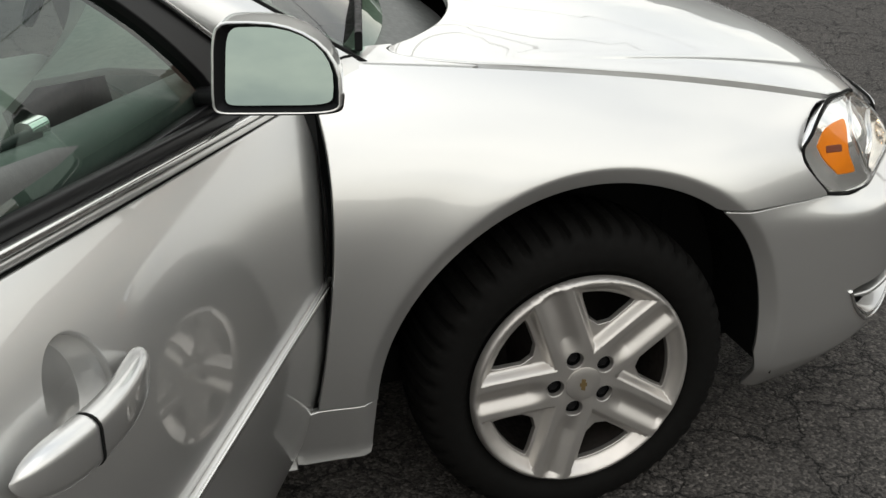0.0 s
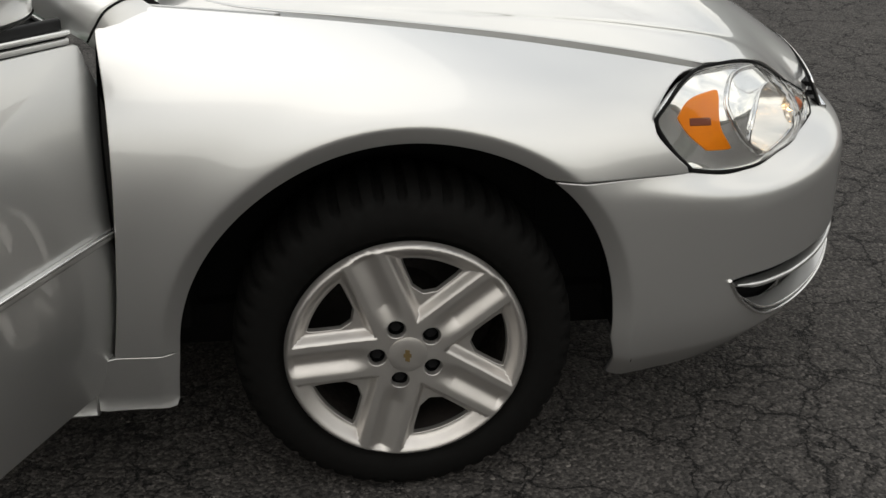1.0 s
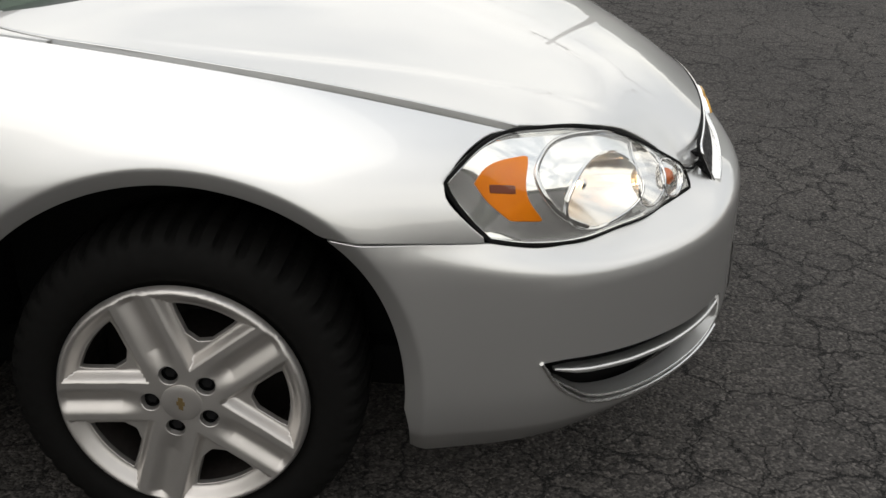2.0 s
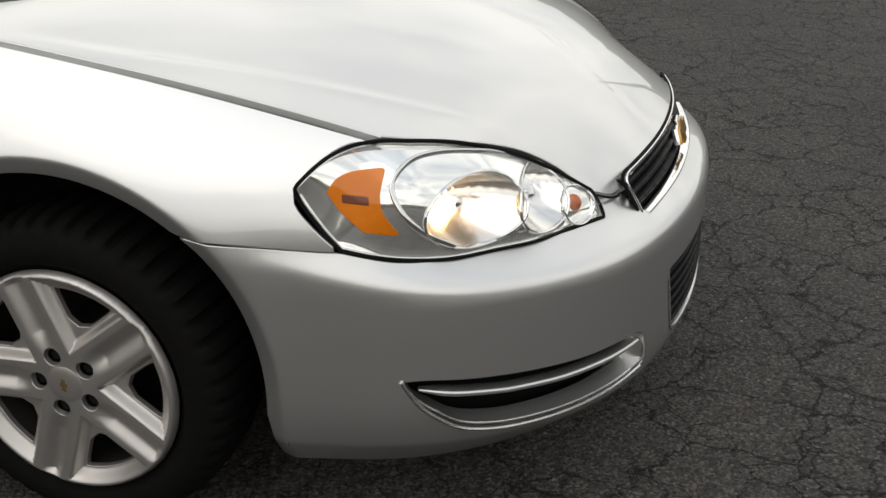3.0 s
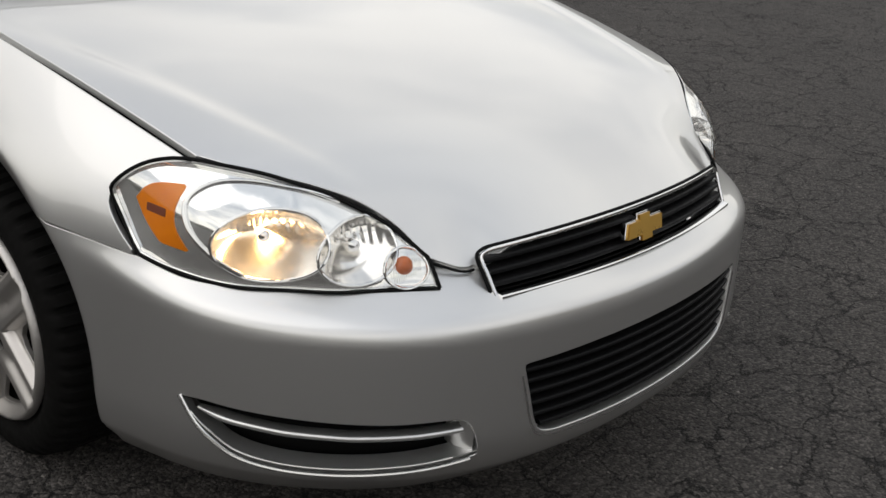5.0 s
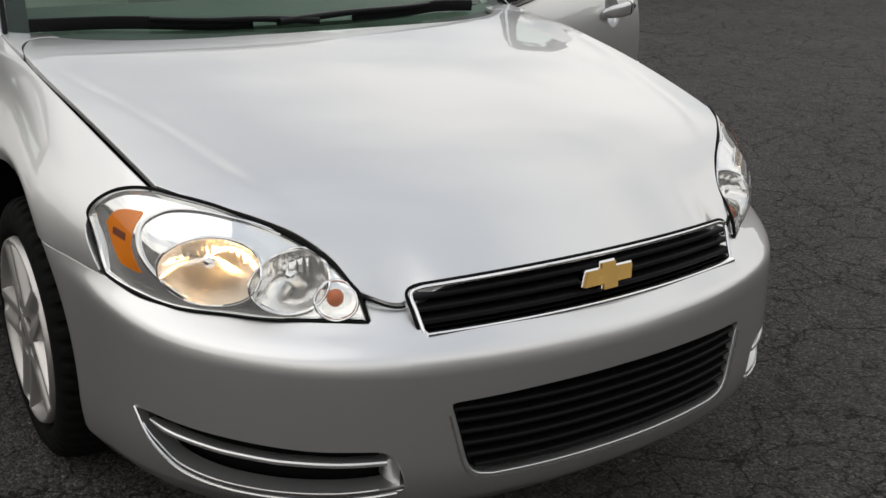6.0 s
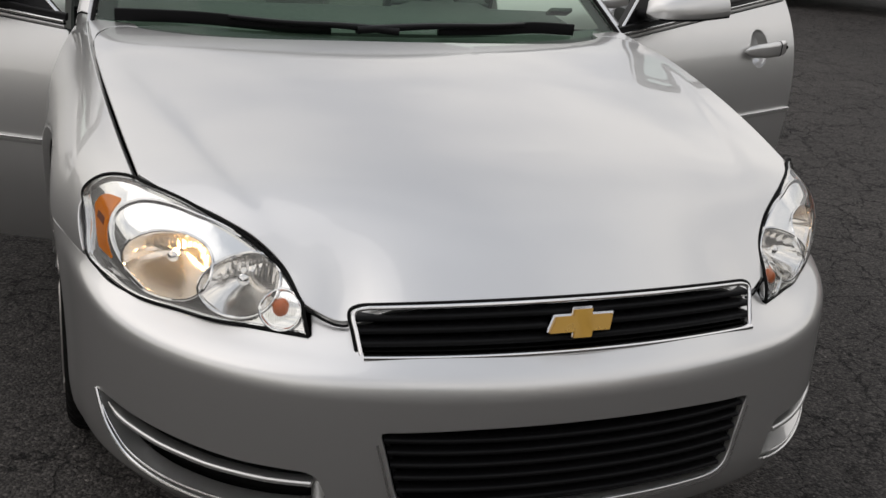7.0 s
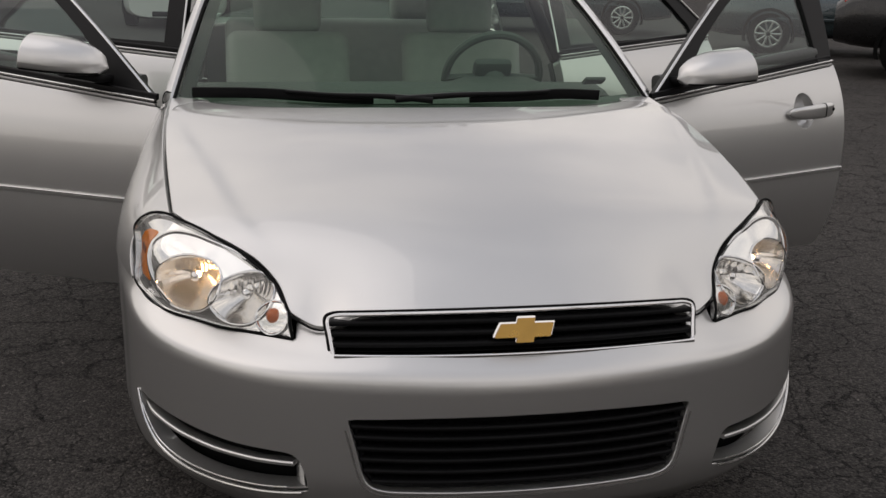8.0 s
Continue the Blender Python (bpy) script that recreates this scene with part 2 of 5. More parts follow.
def resample(pts, step):
    """Points along an open polyline, about step apart."""
    p = np.array(pts, float)
    d = np.r_[0, np.cumsum(np.linalg.norm(np.diff(p, axis=0), axis=1))]
    u = np.linspace(0, d[-1], max(2, int(round(d[-1] / step)) + 1))
    return np.stack([np.interp(u, d, p[:, i]) for i in range(p.shape[1])], axis=1)


def curve(pts, n=12):
    """Catmull-Rom points through an open row of control points (any dimension)."""
    p = np.array(pts, float)
    p = np.vstack([2 * p[0] - p[1], p, 2 * p[-1] - p[-2]])
    out = []
    for a, b, c, d in zip(p, p[1:], p[2:], p[3:]):
        for t in np.linspace(0, 1, n, endpoint=False):
            out.append(0.5 * (2 * b + (c - a) * t + (2 * a - 5 * b + 4 * c - d) * t**2 + (3 * b - a - 3 * c + d) * t**3))
    return np.array(out + [p[-2]])


def join(*rows):
    """One closed outline out of several rows of points, without the doubled ends."""
    out = []
    for r in rows:
        for q in np.asarray(r, float):
            if not out or np.linalg.norm(q - out[-1]) > 1e-5:
                out.append(q)
    if np.linalg.norm(out[0] - out[-1]) < 1e-5:
        out.pop()
    return np.array(out)


def inside(pts, poly):
    x, y = pts[:, 0], pts[:, 1]
    r = np.zeros(len(pts), bool)
    for (x0, y0), (x1, y1) in zip(poly, np.roll(poly, -1, axis=0)):
        if y0 != y1:
            r ^= ((y0 > y) != (y1 > y)) & (x < (x1 - x0) * (y - y0) / (y1 - y0) + x0)
    return r


def far_from(pts, poly, gap):
    keep = np.ones(len(pts), bool)
    for a, b in zip(poly, np.roll(poly, -1, axis=0)):
        d = b - a
        t = np.clip(((pts - a) @ d) / max(d @ d, 1e-12), 0, 1)
        keep &= np.linalg.norm(pts - a - t[:, None] * d, axis=1) > gap
    return keep


def grow(poly, by):
    """An outline moved outwards by a distance (inwards if negative)."""
    p = np.asarray(poly, float)
    area = np.sum(p[:, 0] * np.roll(p[:, 1], -1) - np.roll(p[:, 0], -1) * p[:, 1])
    e0, e1 = p - np.roll(p, 1, axis=0), np.roll(p, -1, axis=0) - p
    n0, n1 = (np.c_[e[:, 1], -e[:, 0]] / (np.linalg.norm(e, axis=1)[:, None] + 1e-12) for e in (e0, e1))
    n = n0 + n1
    n /= np.maximum(np.linalg.norm(n, axis=1)[:, None], 0.7)
    return p + n * by * (1 if area > 0 else -1)


def panel(name, outline, surf, mat, parent, label="", step=0.03, depth=0.02, holes=(), edge=0.0015, toward=None, hole_depth=None, extra=None, slant=0.0):
    """A sheet-metal panel: an outline (with holes) in the plane of two surface coordinates, laid on surf(u, v), with a
    rounded edge and returns of some depth. toward: a point far outside, which tells the outer side."""
    from mathutils.geometry import delaunay_2d_cdt
    loops = [np.asarray(outline, float)] + [np.asarray(h, float) for h in holes]
    lo, hi = loops[0].min(axis=0), loops[0].max(axis=0)
    gu, gv = np.arange(lo[0], hi[0], step), np.arange(lo[1], hi[1], step)
    grid = np.stack(np.meshgrid(gu, gv), axis=-1)
    grid[1::2, :, 0] += step / 2
    grid = grid.reshape(-1, 2)
    grid = grid[inside(grid, loops[0])]
    for k in loops:
        grid = grid[far_from(grid, k, step * 0.45)]
    for h in loops[1:]:
        grid = grid[~inside(grid, h)]
    if extra is not None:
        q = np.asarray(extra, float)
        q = q[inside(q, loops[0])]
        for k in loops:
            q = q[far_from(q, k, 0.0015)]
        for h in loops[1:]:
            q = q[~inside(q, h)]
        if len(q):
            tight = np.ones(len(grid), bool)
            for i in range(0, len(grid), 400):
                tight[i:i + 400] = np.min(np.linalg.norm(grid[i:i + 400, None] - q[None], axis=2), axis=1) > step * 0.35
            grid = np.vstack([grid[tight], q])
    pts, edges, base, bases = [], [], 0, []
    for k in loops:
        bases.append(base)
        edges += [(base + i, base + (i + 1) % len(k)) for i in range(len(k))]
        pts += list(k)
        base += len(k)
    pts += list(grid)
    v2, _, tris, sources, *_ = delaunay_2d_cdt([Vector(p) for p in pts], edges, [], 0, 1e-7)
    v2 = np.array([tuple(v) for v in v2])
    mids = np.array([v2[list(f)].mean(axis=0) for f in tris])
    ok = inside(mids, loops[0])
    for h in loops[1:]:
        ok &= ~inside(mids, h)
    tris = [f for f, k in zip(tris, ok) if k]

    def at(q):
        return np.asarray(surf(q[:, 0], q[:, 1]), float)

    def normal(q, e=1e-4):
        du, dv = np.array([e, 0]), np.array([0, e])
        n = np.cross(at(q + du) - at(q - du), at(q + dv) - at(q - dv))
        return n / np.maximum(np.linalg.norm(n, axis=1)[:, None], 1e-12)

    p3, n3 = at(v2), normal(v2)
    sign = 1.0
    if toward is not None:
        i = len(p3) // 2
        sign = 1.0 if np.dot(np.median(n3 * (np.asarray(toward, float) - p3), axis=0), np.ones(3)) > 0 else -1.0
    n3 = n3 * sign
    verts, norms, faces = list(p3), list(n3), []
    index = {source: i for i, group in enumerate(sources) for source in group}
    for f in tris:
        a, b, c = (p3[i] for i in f[:3])
        faces.append(tuple(f) if np.dot(np.cross(b - a, c - a), n3[f[0]]) > 0 else tuple(reversed(f)))
    for k_i, k in enumerate(loops):
        q3, qn = at(k), normal(k) * sign
        tang = np.roll(q3, -1, axis=0) - np.roll(q3, 1, axis=0)
        out = np.cross(tang, qn)
        out /= np.maximum(np.linalg.norm(out, axis=1)[:, None], 1e-12)
        area = np.sum(k[:, 0] * np.roll(k[:, 1], -1) - np.roll(k[:, 0], -1) * k[:, 1])
        # the side of the loop on which the panel lies not
        probe = at(grow(k, 0.002))
        same_way = np.sum((probe - q3) * out) > 0
        if (k_i == 0) != same_way:
            out = -out
        d = depth if k_i == 0 or hole_depth is None else hole_depth
        near = [index[bases[k_i] + i] for i in range(len(k))]
        lean = slant if k_i else 0.0
        r1, r2 = q3 + out * edge - qn * edge, q3 + out * (edge + lean * d) - qn * d
        start, n = len(verts), len(k)
        verts += list(r1) + list(r2)
        norms += list(out) + list(out)
        rings = (near, range(start, start + n), range(start + n, start + 2 * n))
        for ring in range(2):
            for i in range(n):
                j = (i + 1) % n
                a, b, c, dd = rings[ring][i], rings[ring][j], rings[ring + 1][j], rings[ring + 1][i]
                fn = np.cross(np.asarray(verts[b]) - verts[a], np.asarray(verts[c]) - verts[a])
                faces.append((a, b, c, dd) if np.dot(fn, out[i] + qn[i] * 0.2) > 0 else (dd, c, b, a))
    return mesh_object(name, verts, faces, mat, parent, label, norms)


def frame_along(path, up):
    """Unit tangents, side and up vectors along a row of points."""
    p = np.asarray(path, float)
    t = np.gradient(p, axis=0)
    t /= np.linalg.norm(t, axis=1)[:, None] + 1e-12
    s = np.cross(t, up)
    s /= np.linalg.norm(s, axis=1)[:, None] + 1e-12
    return p, t, s, np.cross(s, t)


def sweep(path, profile, up=(0, 0, 1), closed=False, scale=None, caps=True):
    """A bmesh of a closed profile (side, up) carried along a path. scale: a size for each point of the path."""
    p, t, s, u = frame_along(path, np.array(up, float))
    if closed:
        t = np.roll(p, -1, axis=0) - np.roll(p, 1, axis=0)
        t /= np.linalg.norm(t, axis=1)[:, None] + 1e-12
        s = np.cross(t, np.array(up, float))
        s /= np.linalg.norm(s, axis=1)[:, None] + 1e-12
        u = np.cross(s, t)
    prof = np.asarray(profile, float)
    bm = bmesh.new()
    rings = []
    for i in range(len(p)):
        k = 1.0 if scale is None else scale[i]
        rings.append([bm.verts.new(p[i] + s[i] * a * k + u[i] * b * k) for a, b in prof])
    n, m = len(rings), len(prof)
    for i in range(n if closed else n - 1):
        a, b = rings[i], rings[(i + 1) % n]
        for j in range(m):
            bm.faces.new((a[j], a[(j + 1) % m], b[(j + 1) % m], b[j]))
    if caps and not closed:
        bm.faces.new(rings[0])
        bm.faces.new(rings[-1][::-1])
    return bm


def disc(n, rx, ry=None, start=0.0):
    a = start + np.arange(n) * 2 * math.pi / n
    return np.c_[np.cos(a) * rx, np.sin(a) * (ry or rx)]


def rounded(w, h, r, n=3):
    """A rounded rectangle, as a profile."""
    out = []
    for cx, cy, a0 in ((w / 2 - r, h / 2 - r, 0), (r - w / 2, h / 2 - r, 90), (r - w / 2, r - h / 2, 180), (w / 2 - r, r - h / 2, 270)):
        out += [(cx + r * math.cos(radians(a0 + 90 * i / n)), cy + r * math.sin(radians(a0 + 90 * i / n))) for i in range(n + 1)]
    return out


def box(size, at=(0, 0, 0), bevel=0.01, segments=2, turn=None):
    """A bevelled block as a bmesh."""
    bm = bmesh.new()
    bmesh.ops.create_cube(bm, size=1)
    bmesh.ops.scale(bm, vec=size, verts=bm.verts)
    if bevel:
        bmesh.ops.bevel(bm, geom=bm.edges[:], offset=bevel, segments=segments, affect="EDGES", profile=0.5)
    if turn is not None:
        bmesh.ops.transform(bm, matrix=turn, verts=bm.verts)
    bmesh.ops.translate(bm, vec=at, verts=bm.verts)
    return bm


def lathe(profile, n, place, groove=None):
    """Rings of (radius, offset) about the axis y, moved by place(x, y, z). groove(k, radius, offset) may change a radius."""
    bm = bmesh.new()
    rings = []
    for k in range(n):
        a = 2 * math.pi * k / n
        row = []
        for j, (r, o) in enumerate(profile):
            rr = groove(k, j, r) if groove else r
            row.append(bm.verts.new(place(rr * math.cos(a), o, rr * math.sin(a))))
        rings.append(row)
    for k in range(n):
        a, b = rings[k], rings[(k + 1) % n]
        for j in range(len(profile) - 1):
            bm.faces.new((a[j], a[j + 1], b[j + 1], b[j]))
    return bm


def patch(rows, name, mat, parent, label="", thick=0.0):
    """A grid of points as a smooth sheet, with optional thickness."""
    g = np.asarray(rows, float)
    n, m = g.shape[:2]
    bm = bmesh.new()
    v = [[bm.verts.new(q) for q in r] for r in g]
    for i in range(n - 1):
        for j in range(m - 1):
            bm.faces.new((v[i][j], v[i][j + 1], v[i + 1][j + 1], v[i + 1][j]))
    if thick:
        bm.normal_update()
        bmesh.ops.solidify(bm, geom=bm.faces[:], thickness=thick)
    return part(name, bm, mat, parent, label)


# ---- ground ----
bm = bmesh.new()
bmesh.ops.create_grid(bm, x_segments=40, y_segments=40, size=300)
ground = part("ground", bm, ASPHALT, None, "dark worn asphalt of a car park, cracked and gritty")
tagged(ground, category="ground", kind="structure")

# ---- the silver car: x forward from the front axle, y to its left, z up ----
car = new("car")
tagged(car, "silver four-door sedan with all its doors open, parked on asphalt", "car")

seam_w = spline((-0.46, 0.803), (-0.2, 0.805), (0, 0.800), (0.25, 0.784), (0.42, 0.769), (0.58, 0.752))
seam_z = spline((-0.46, 0.968), (-0.2, 0.943), (0, 0.919), (0.25, 0.880), (0.42, 0.847), (0.58, 0.812))
side_w = spline((-0.6, 0.93), (-0.3, 0.932), (0, 0.930), (0.27, 0.921), (0.42, 0.893), (0.54, 0.856), (0.62, 0.825))
plan = spline((-20, 1.135), (0, 1.119), (20, 1.135), (28, 1.138), (40, 1.112), (50, 1.074), (57, 1.034), (65, 0.987), (74, 0.955))
ledge = spline((-20, 0.055), (0, 0.073), (20, 0.055), (28, 0.064), (40, 0.058), (50, 0.038), (57, 0.02), (65, 0.008), (74, 0))
crease = spline((-20, 0.583), (0, 0.584), (20, 0.583), (35, 0.577), (50, 0.585), (60, 0.607), (74, 0.636))
tuck = spline((-20, 0.065), (0, 0.07), (27, 0.06), (50, 0.04), (65, 0.025), (74, 0.015))
WHEEL_Z, ARCH = 0.325, 0.409


def arch_radius(phi):
    """The wheel opening's radius, phi in degrees from straight ahead."""
    return ARCH + 0.014 * np.exp(-((phi - 45) / 28)**2) + 0.005 * np.exp(-((phi - 160) / 25)**2)


def flare(x, w, z):
    """The wheel opening's turned-in lip and the swell above it, applied to a half width."""
    rise = np.maximum(z - WHEEL_Z, -0.01)
    rho, phi = np.hypot(x, rise), np.degrees(np.arctan2(rise, x))
    edge = arch_radius(phi) + 0.030
    high = np.clip((z - 0.15) / 0.05, 0, 1)
    soft = np.logaddexp(0, (edge - rho) / 0.002) * 0.002
    return w - 0.55 * high * np.minimum(soft, 0.05) + 0.004 * high * np.exp(-((rho - edge) / 0.05)**2)


def fender_w(x, z):
    wm = side_w(x)
    t = np.clip((z - 0.585) / (seam_z(x) - 0.585), 0, 1.3)
    return flare(x, wm - (wm - seam_w(x)) * t**2.6 - 0.16 * np.clip(0.60 - z, 0, 1)**2, z)


def bumper_point(a, z):
    """A point of the bumper's skin: a is the angle from straight ahead, in units of 1.05 m of arc."""
    th = np.degrees(a / 1.05)
    t = np.abs(th)
    c = crease(t)
    over = (np.logaddexp(0, (z - c) / 0.009) - 0.62 * np.logaddexp(0, (z - c - 0.028) / 0.009)) * 0.009 / 0.0235
    r = plan(t) - 0.03 * (z - 0.45) * np.clip((66 - t) / 25, 0, 1) - ledge(t) * over - tuck(t) * np.clip((0.35 - z) / 0.15, 0, 2)**2 - 0.45 * np.logaddexp(0, (0.262 - z) / 0.003) * 0.003
    x, y = r * np.cos(a / 1.05), r * np.sin(a / 1.05)
    w = flare(x, np.abs(y), z)
    return np.stack([x, np.sign(y) * w, z + 0 * a], axis=-1)


hood_mid = spline((-0.3, 0.966), (-0.1, 0.970), (0.03, 0.964), (0.25, 0.943), (0.42, 0.916), (0.58, 0.884), (0.7, 0.853), (0.8, 0.818), (0.87, 0.786), (0.93, 0.751), (0.98, 0.717), (1.013, 0.694))
hood_drop = spline((-0.36, 0.010), (-0.17, 0.028), (0, 0.046), (0.25, 0.066), (0.42, 0.075), (0.58, 0.084), (0.7, 0.105), (0.794, 0.18), (0.849, 0.26), (0.914, 0.33), (1.013, 0.36))


def hood_sheet(x, y):
    """The hood's height: a crowned middle line that falls away towards the sides, with a small dip beside the grille."""
    x, y = np.asarray(x, float), np.asarray(y, float)
    dip = 0.019 * np.exp(-((x - 0.965) / 0.075)**2 - ((np.abs(y) - 0.430) / 0.055)**2)
    return hood_mid(x) - hood_drop(x) * (np.abs(y) / 0.8)**2.5 - dip


hood_crease = spline((-0.3, 0.79), (0.1, 0.725), (0.45, 0.64), (0.68, 0.575), (0.80, 0.515))


def hood_point(x, y):
    d = (hood_crease(x) - np.abs(y)) / 0.010
    fade = np.clip((0.84 - x) / 0.25, 0, 1) * np.clip((x + 0.15) / 0.3, 0, 1)
    rise = 0.008 * fade / (1 + np.exp(np.clip(d, -40, 40)))
    return np.stack([x, y, hood_sheet(x, y) + rise - 0.004 * fade], axis=-1)


# hood
right = join(curve([(-0.09, 0), (-0.10, 0.2), (-0.13, 0.4), (-0.19, 0.54), (-0.265, 0.635), (-0.315, 0.68)]),
             curve([(-0.315, 0.68), (-0.335, 0.705), (-0.325, 0.745), (-0.27, 0.777), (-0.2, 0.7935), (-0.15, 0.7962), (-0.1, float(seam_w(-0.1)) - 0.0062)]),
             [(x, seam_w(x) - 0.0062) for x in np.linspace(-0.1, 0.578, 24)],
             curve([(0.576, 0.745), (0.638, 0.706), (0.692, 0.656), (0.741, 0.603), (0.79, 0.551), (0.845, 0.509), (0.905, 0.488)]),
             curve([(0.905, 0.488), (0.920, 0.470), (0.938, 0.445), (0.949, 0.425), (0.952, 0.4155)]),
             curve([(0.952, 0.4155), (0.966, 0.395), (0.982, 0.29), (1.003, 0.166), (1.012, 0)]))
hood_outline = join(right, [(x, -y) for x, y in right[::-1]])
fold = [(x, k * (float(hood_crease(x)) + d)) for x in np.arange(-0.15, 0.86, 0.02) for d in (-0.045, -0.030, -0.020, -0.0145, -0.010, -0.006, -0.002, 0.002, 0.006, 0.010, 0.0145, 0.020, 0.030, 0.045) for k in (1, -1)]
panel("hood", hood_outline, hood_point, PAINT, car, step=0.035, depth=0.016, toward=(0, 0, 60), edge=0.003, extra=fold)

for s in (-1, 1):
    seam_pts = curve([(0.907, 0.489), (0.921, 0.471), (0.939, 0.446), (0.950, 0.426), (0.953, 0.417)])
    line = np.array([(x + 0.004, s * y, float(hood_sheet(x, y)) - 0.0075) for x, y in seam_pts])
    # black line laid in as the shade of the hood's front gap
    part("hood_gap_line", sweep(line, disc(6, 0.0026)), GASKET, car, "black line drawn for the shaded gap under the hood edge")

# front bumper, with the lower grille and the side slots cut through it


def az(pts):
    return [(radians(t) * 1.05, z) for t, z in pts]


arch_front = []
for phi in np.linspace(50.5, -2, 24):
    r = arch_radius(phi)
    x, z = r * math.cos(radians(phi)), WHEEL_Z + r * math.sin(radians(phi))
    arch_front.append((math.degrees(math.atan2(0.908, x)), z))
half = join(az([(0, 0.6065), (8, 0.6065), (15, 0.6055), (21.9, 0.603), (22.5, 0.63), (23.1, 0.655)]),
            curve(az([(23.1, 0.655), (24.5, 0.657), (26.2, 0.661), (27.9, 0.668)])),
            az([(27.9, 0.668), (27.5, 0.640), (26.9, 0.614)]),
            curve(az([(26.9, 0.614), (34.9, 0.6105), (41.5, 0.6095), (47.3, 0.6105), (52.6, 0.617), (57.5, 0.6365)])),
            curve(az([(57.5, 0.6365), (65, 0.6435), (arch_front[0][0], 0.649)])), az(arch_front),
            curve(az([(arch_front[-1][0], arch_front[-1][1]), (65.3, 0.285), (64.8, 0.250), (64.3, 0.222), (64.1, 0.208)])), az([(63.8, 0.2035)]),
            curve(az([(63.8, 0.2035), (57.9, 0.202), (53.4, 0.2), (45, 0.2), (30, 0.2), (15, 0.2), (0, 0.2)])))
half = resample(half, 0.012)
bumper_outline = join(half, [(-a, z) for a, z in half[::-1]])
low = join(curve(az([(0, 0.492), (10, 0.490), (19.2, 0.482)]), 16), az([(19.7, 0.478)]), curve(az([(19.5, 0.465), (18.8, 0.415), (17.9, 0.350), (16.9, 0.325), (15.2, 0.316)])),
           curve(az([(15.2, 0.316), (8, 0.3145), (0, 0.3135)])))
low = resample(low, 0.012)
grille_hole = join(low, [(-a, z) for a, z in low[::-1]])
SLOT_LOW = az([(52.5, 0.402), (50.9, 0.355), (48.7, 0.319), (46.3, 0.294), (42.3, 0.280), (36.9, 0.277), (31.3, 0.283), (27.3, 0.292), (23.8, 0.304)])
SLOT_TOP = az([(23.8, 0.304), (24.0, 0.335), (24.7, 0.372), (25.9, 0.390), (28.5, 0.392), (33, 0.390), (39, 0.393), (46, 0.399), (50, 0.404), (52.5, 0.402)])
slot = resample(join(curve(SLOT_LOW), curve(SLOT_TOP)), 0.010)
slot_left = np.array([(-a, z) for a, z in slot])[::-1]
lip_rows = []
for f in np.arange(-16, 56, 1.6):
    for r in arch_radius(f) + np.array([0.008, 0.016, 0.022, 0.026, 0.030, 0.034, 0.038, 0.045, 0.056]):
        x, z = r * math.cos(radians(f)), WHEEL_Z + r * math.sin(radians(f))
        lip_rows += [(math.atan2(0.91, x) * 1.05, z), (-math.atan2(0.91, x) * 1.05, z)]
for t in np.arange(-66, 66, 0.8):
    lip_rows += [(radians(t) * 1.05, z) for z in (0.252, 0.257, 0.2605, 0.264, 0.269)] if t % 1.6 < 0.7 else []
    lip_rows += [(radians(t) * 1.05, float(crease(abs(t))) + d) for d in (-0.018, -0.011, -0.006, -0.002, 0.002, 0.006, 0.011, 0.017)]
front_bumper = panel("front_bumper", bumper_outline, bumper_point, PAINT, car, step=0.028, depth=0.012, holes=[grille_hole, slot, slot_left],
                     toward=(60, 0, 0.4), edge=0.003, hole_depth=0.02, extra=lip_rows)


def inset(a, z, d):
    """A point behind the bumper's skin, d metres towards the car's middle."""
    p = bumper_point(np.asarray(a, float), np.asarray(z, float))
    n = np.stack([np.cos(np.asarray(a) / 1.05), np.sin(np.asarray(a) / 1.05), 0 * np.asarray(a)], axis=-1)
    return p - n * np.asarray(d)[..., None]


# lower grille
backing = panel("lower_grille", grow(grille_hole, 0.006), lambda u, v: inset(u, v, 0.045 + 0 * u), VOID, car, "black slatted lower grille", step=0.05, depth=0.01, toward=(60, 0, 0.4))
for z in (0.462, 0.438, 0.413, 0.388, 0.363, 0.339):
    lim = np.interp(z, [0.317, 0.35, 0.478], [15.6, 17.7, 19.5])
    path = inset(np.radians(np.linspace(-lim, lim, 40)) * 1.05, np.full(40, z), np.full(40, 0.020))
    part("slat", sweep(path, rounded(0.030, 0.010, 0.004)), BLACK, backing)
rim = np.array([tuple(inset(a, z, np.array(0.026))) for a, z in grow(grille_hole, -0.006)])
part("rim", sweep(rim, disc(8, 0.0042), closed=True), BLACK, backing)
outer_run, inner_run = grow(grille_hole, 0.009), grow(grille_hole, -0.002)
order = sorted((k for k in range(len(grille_hole)) if grille_hole[k][1] < 0.46), key=lambda k: math.atan2(grille_hole[k][0], 0.47 - grille_hole[k][1]))
patch([[inset(*(outer_run[k] * (1 - q) + inner_run[k] * q), np.array(d)) for k in order] for q, d in ((0.0, -0.0015), (0.5, 0.0005), (1.0, 0.004), (1.0, 0.030))], "bright_frame", CHROME, backing, "bright frame round the lower opening")

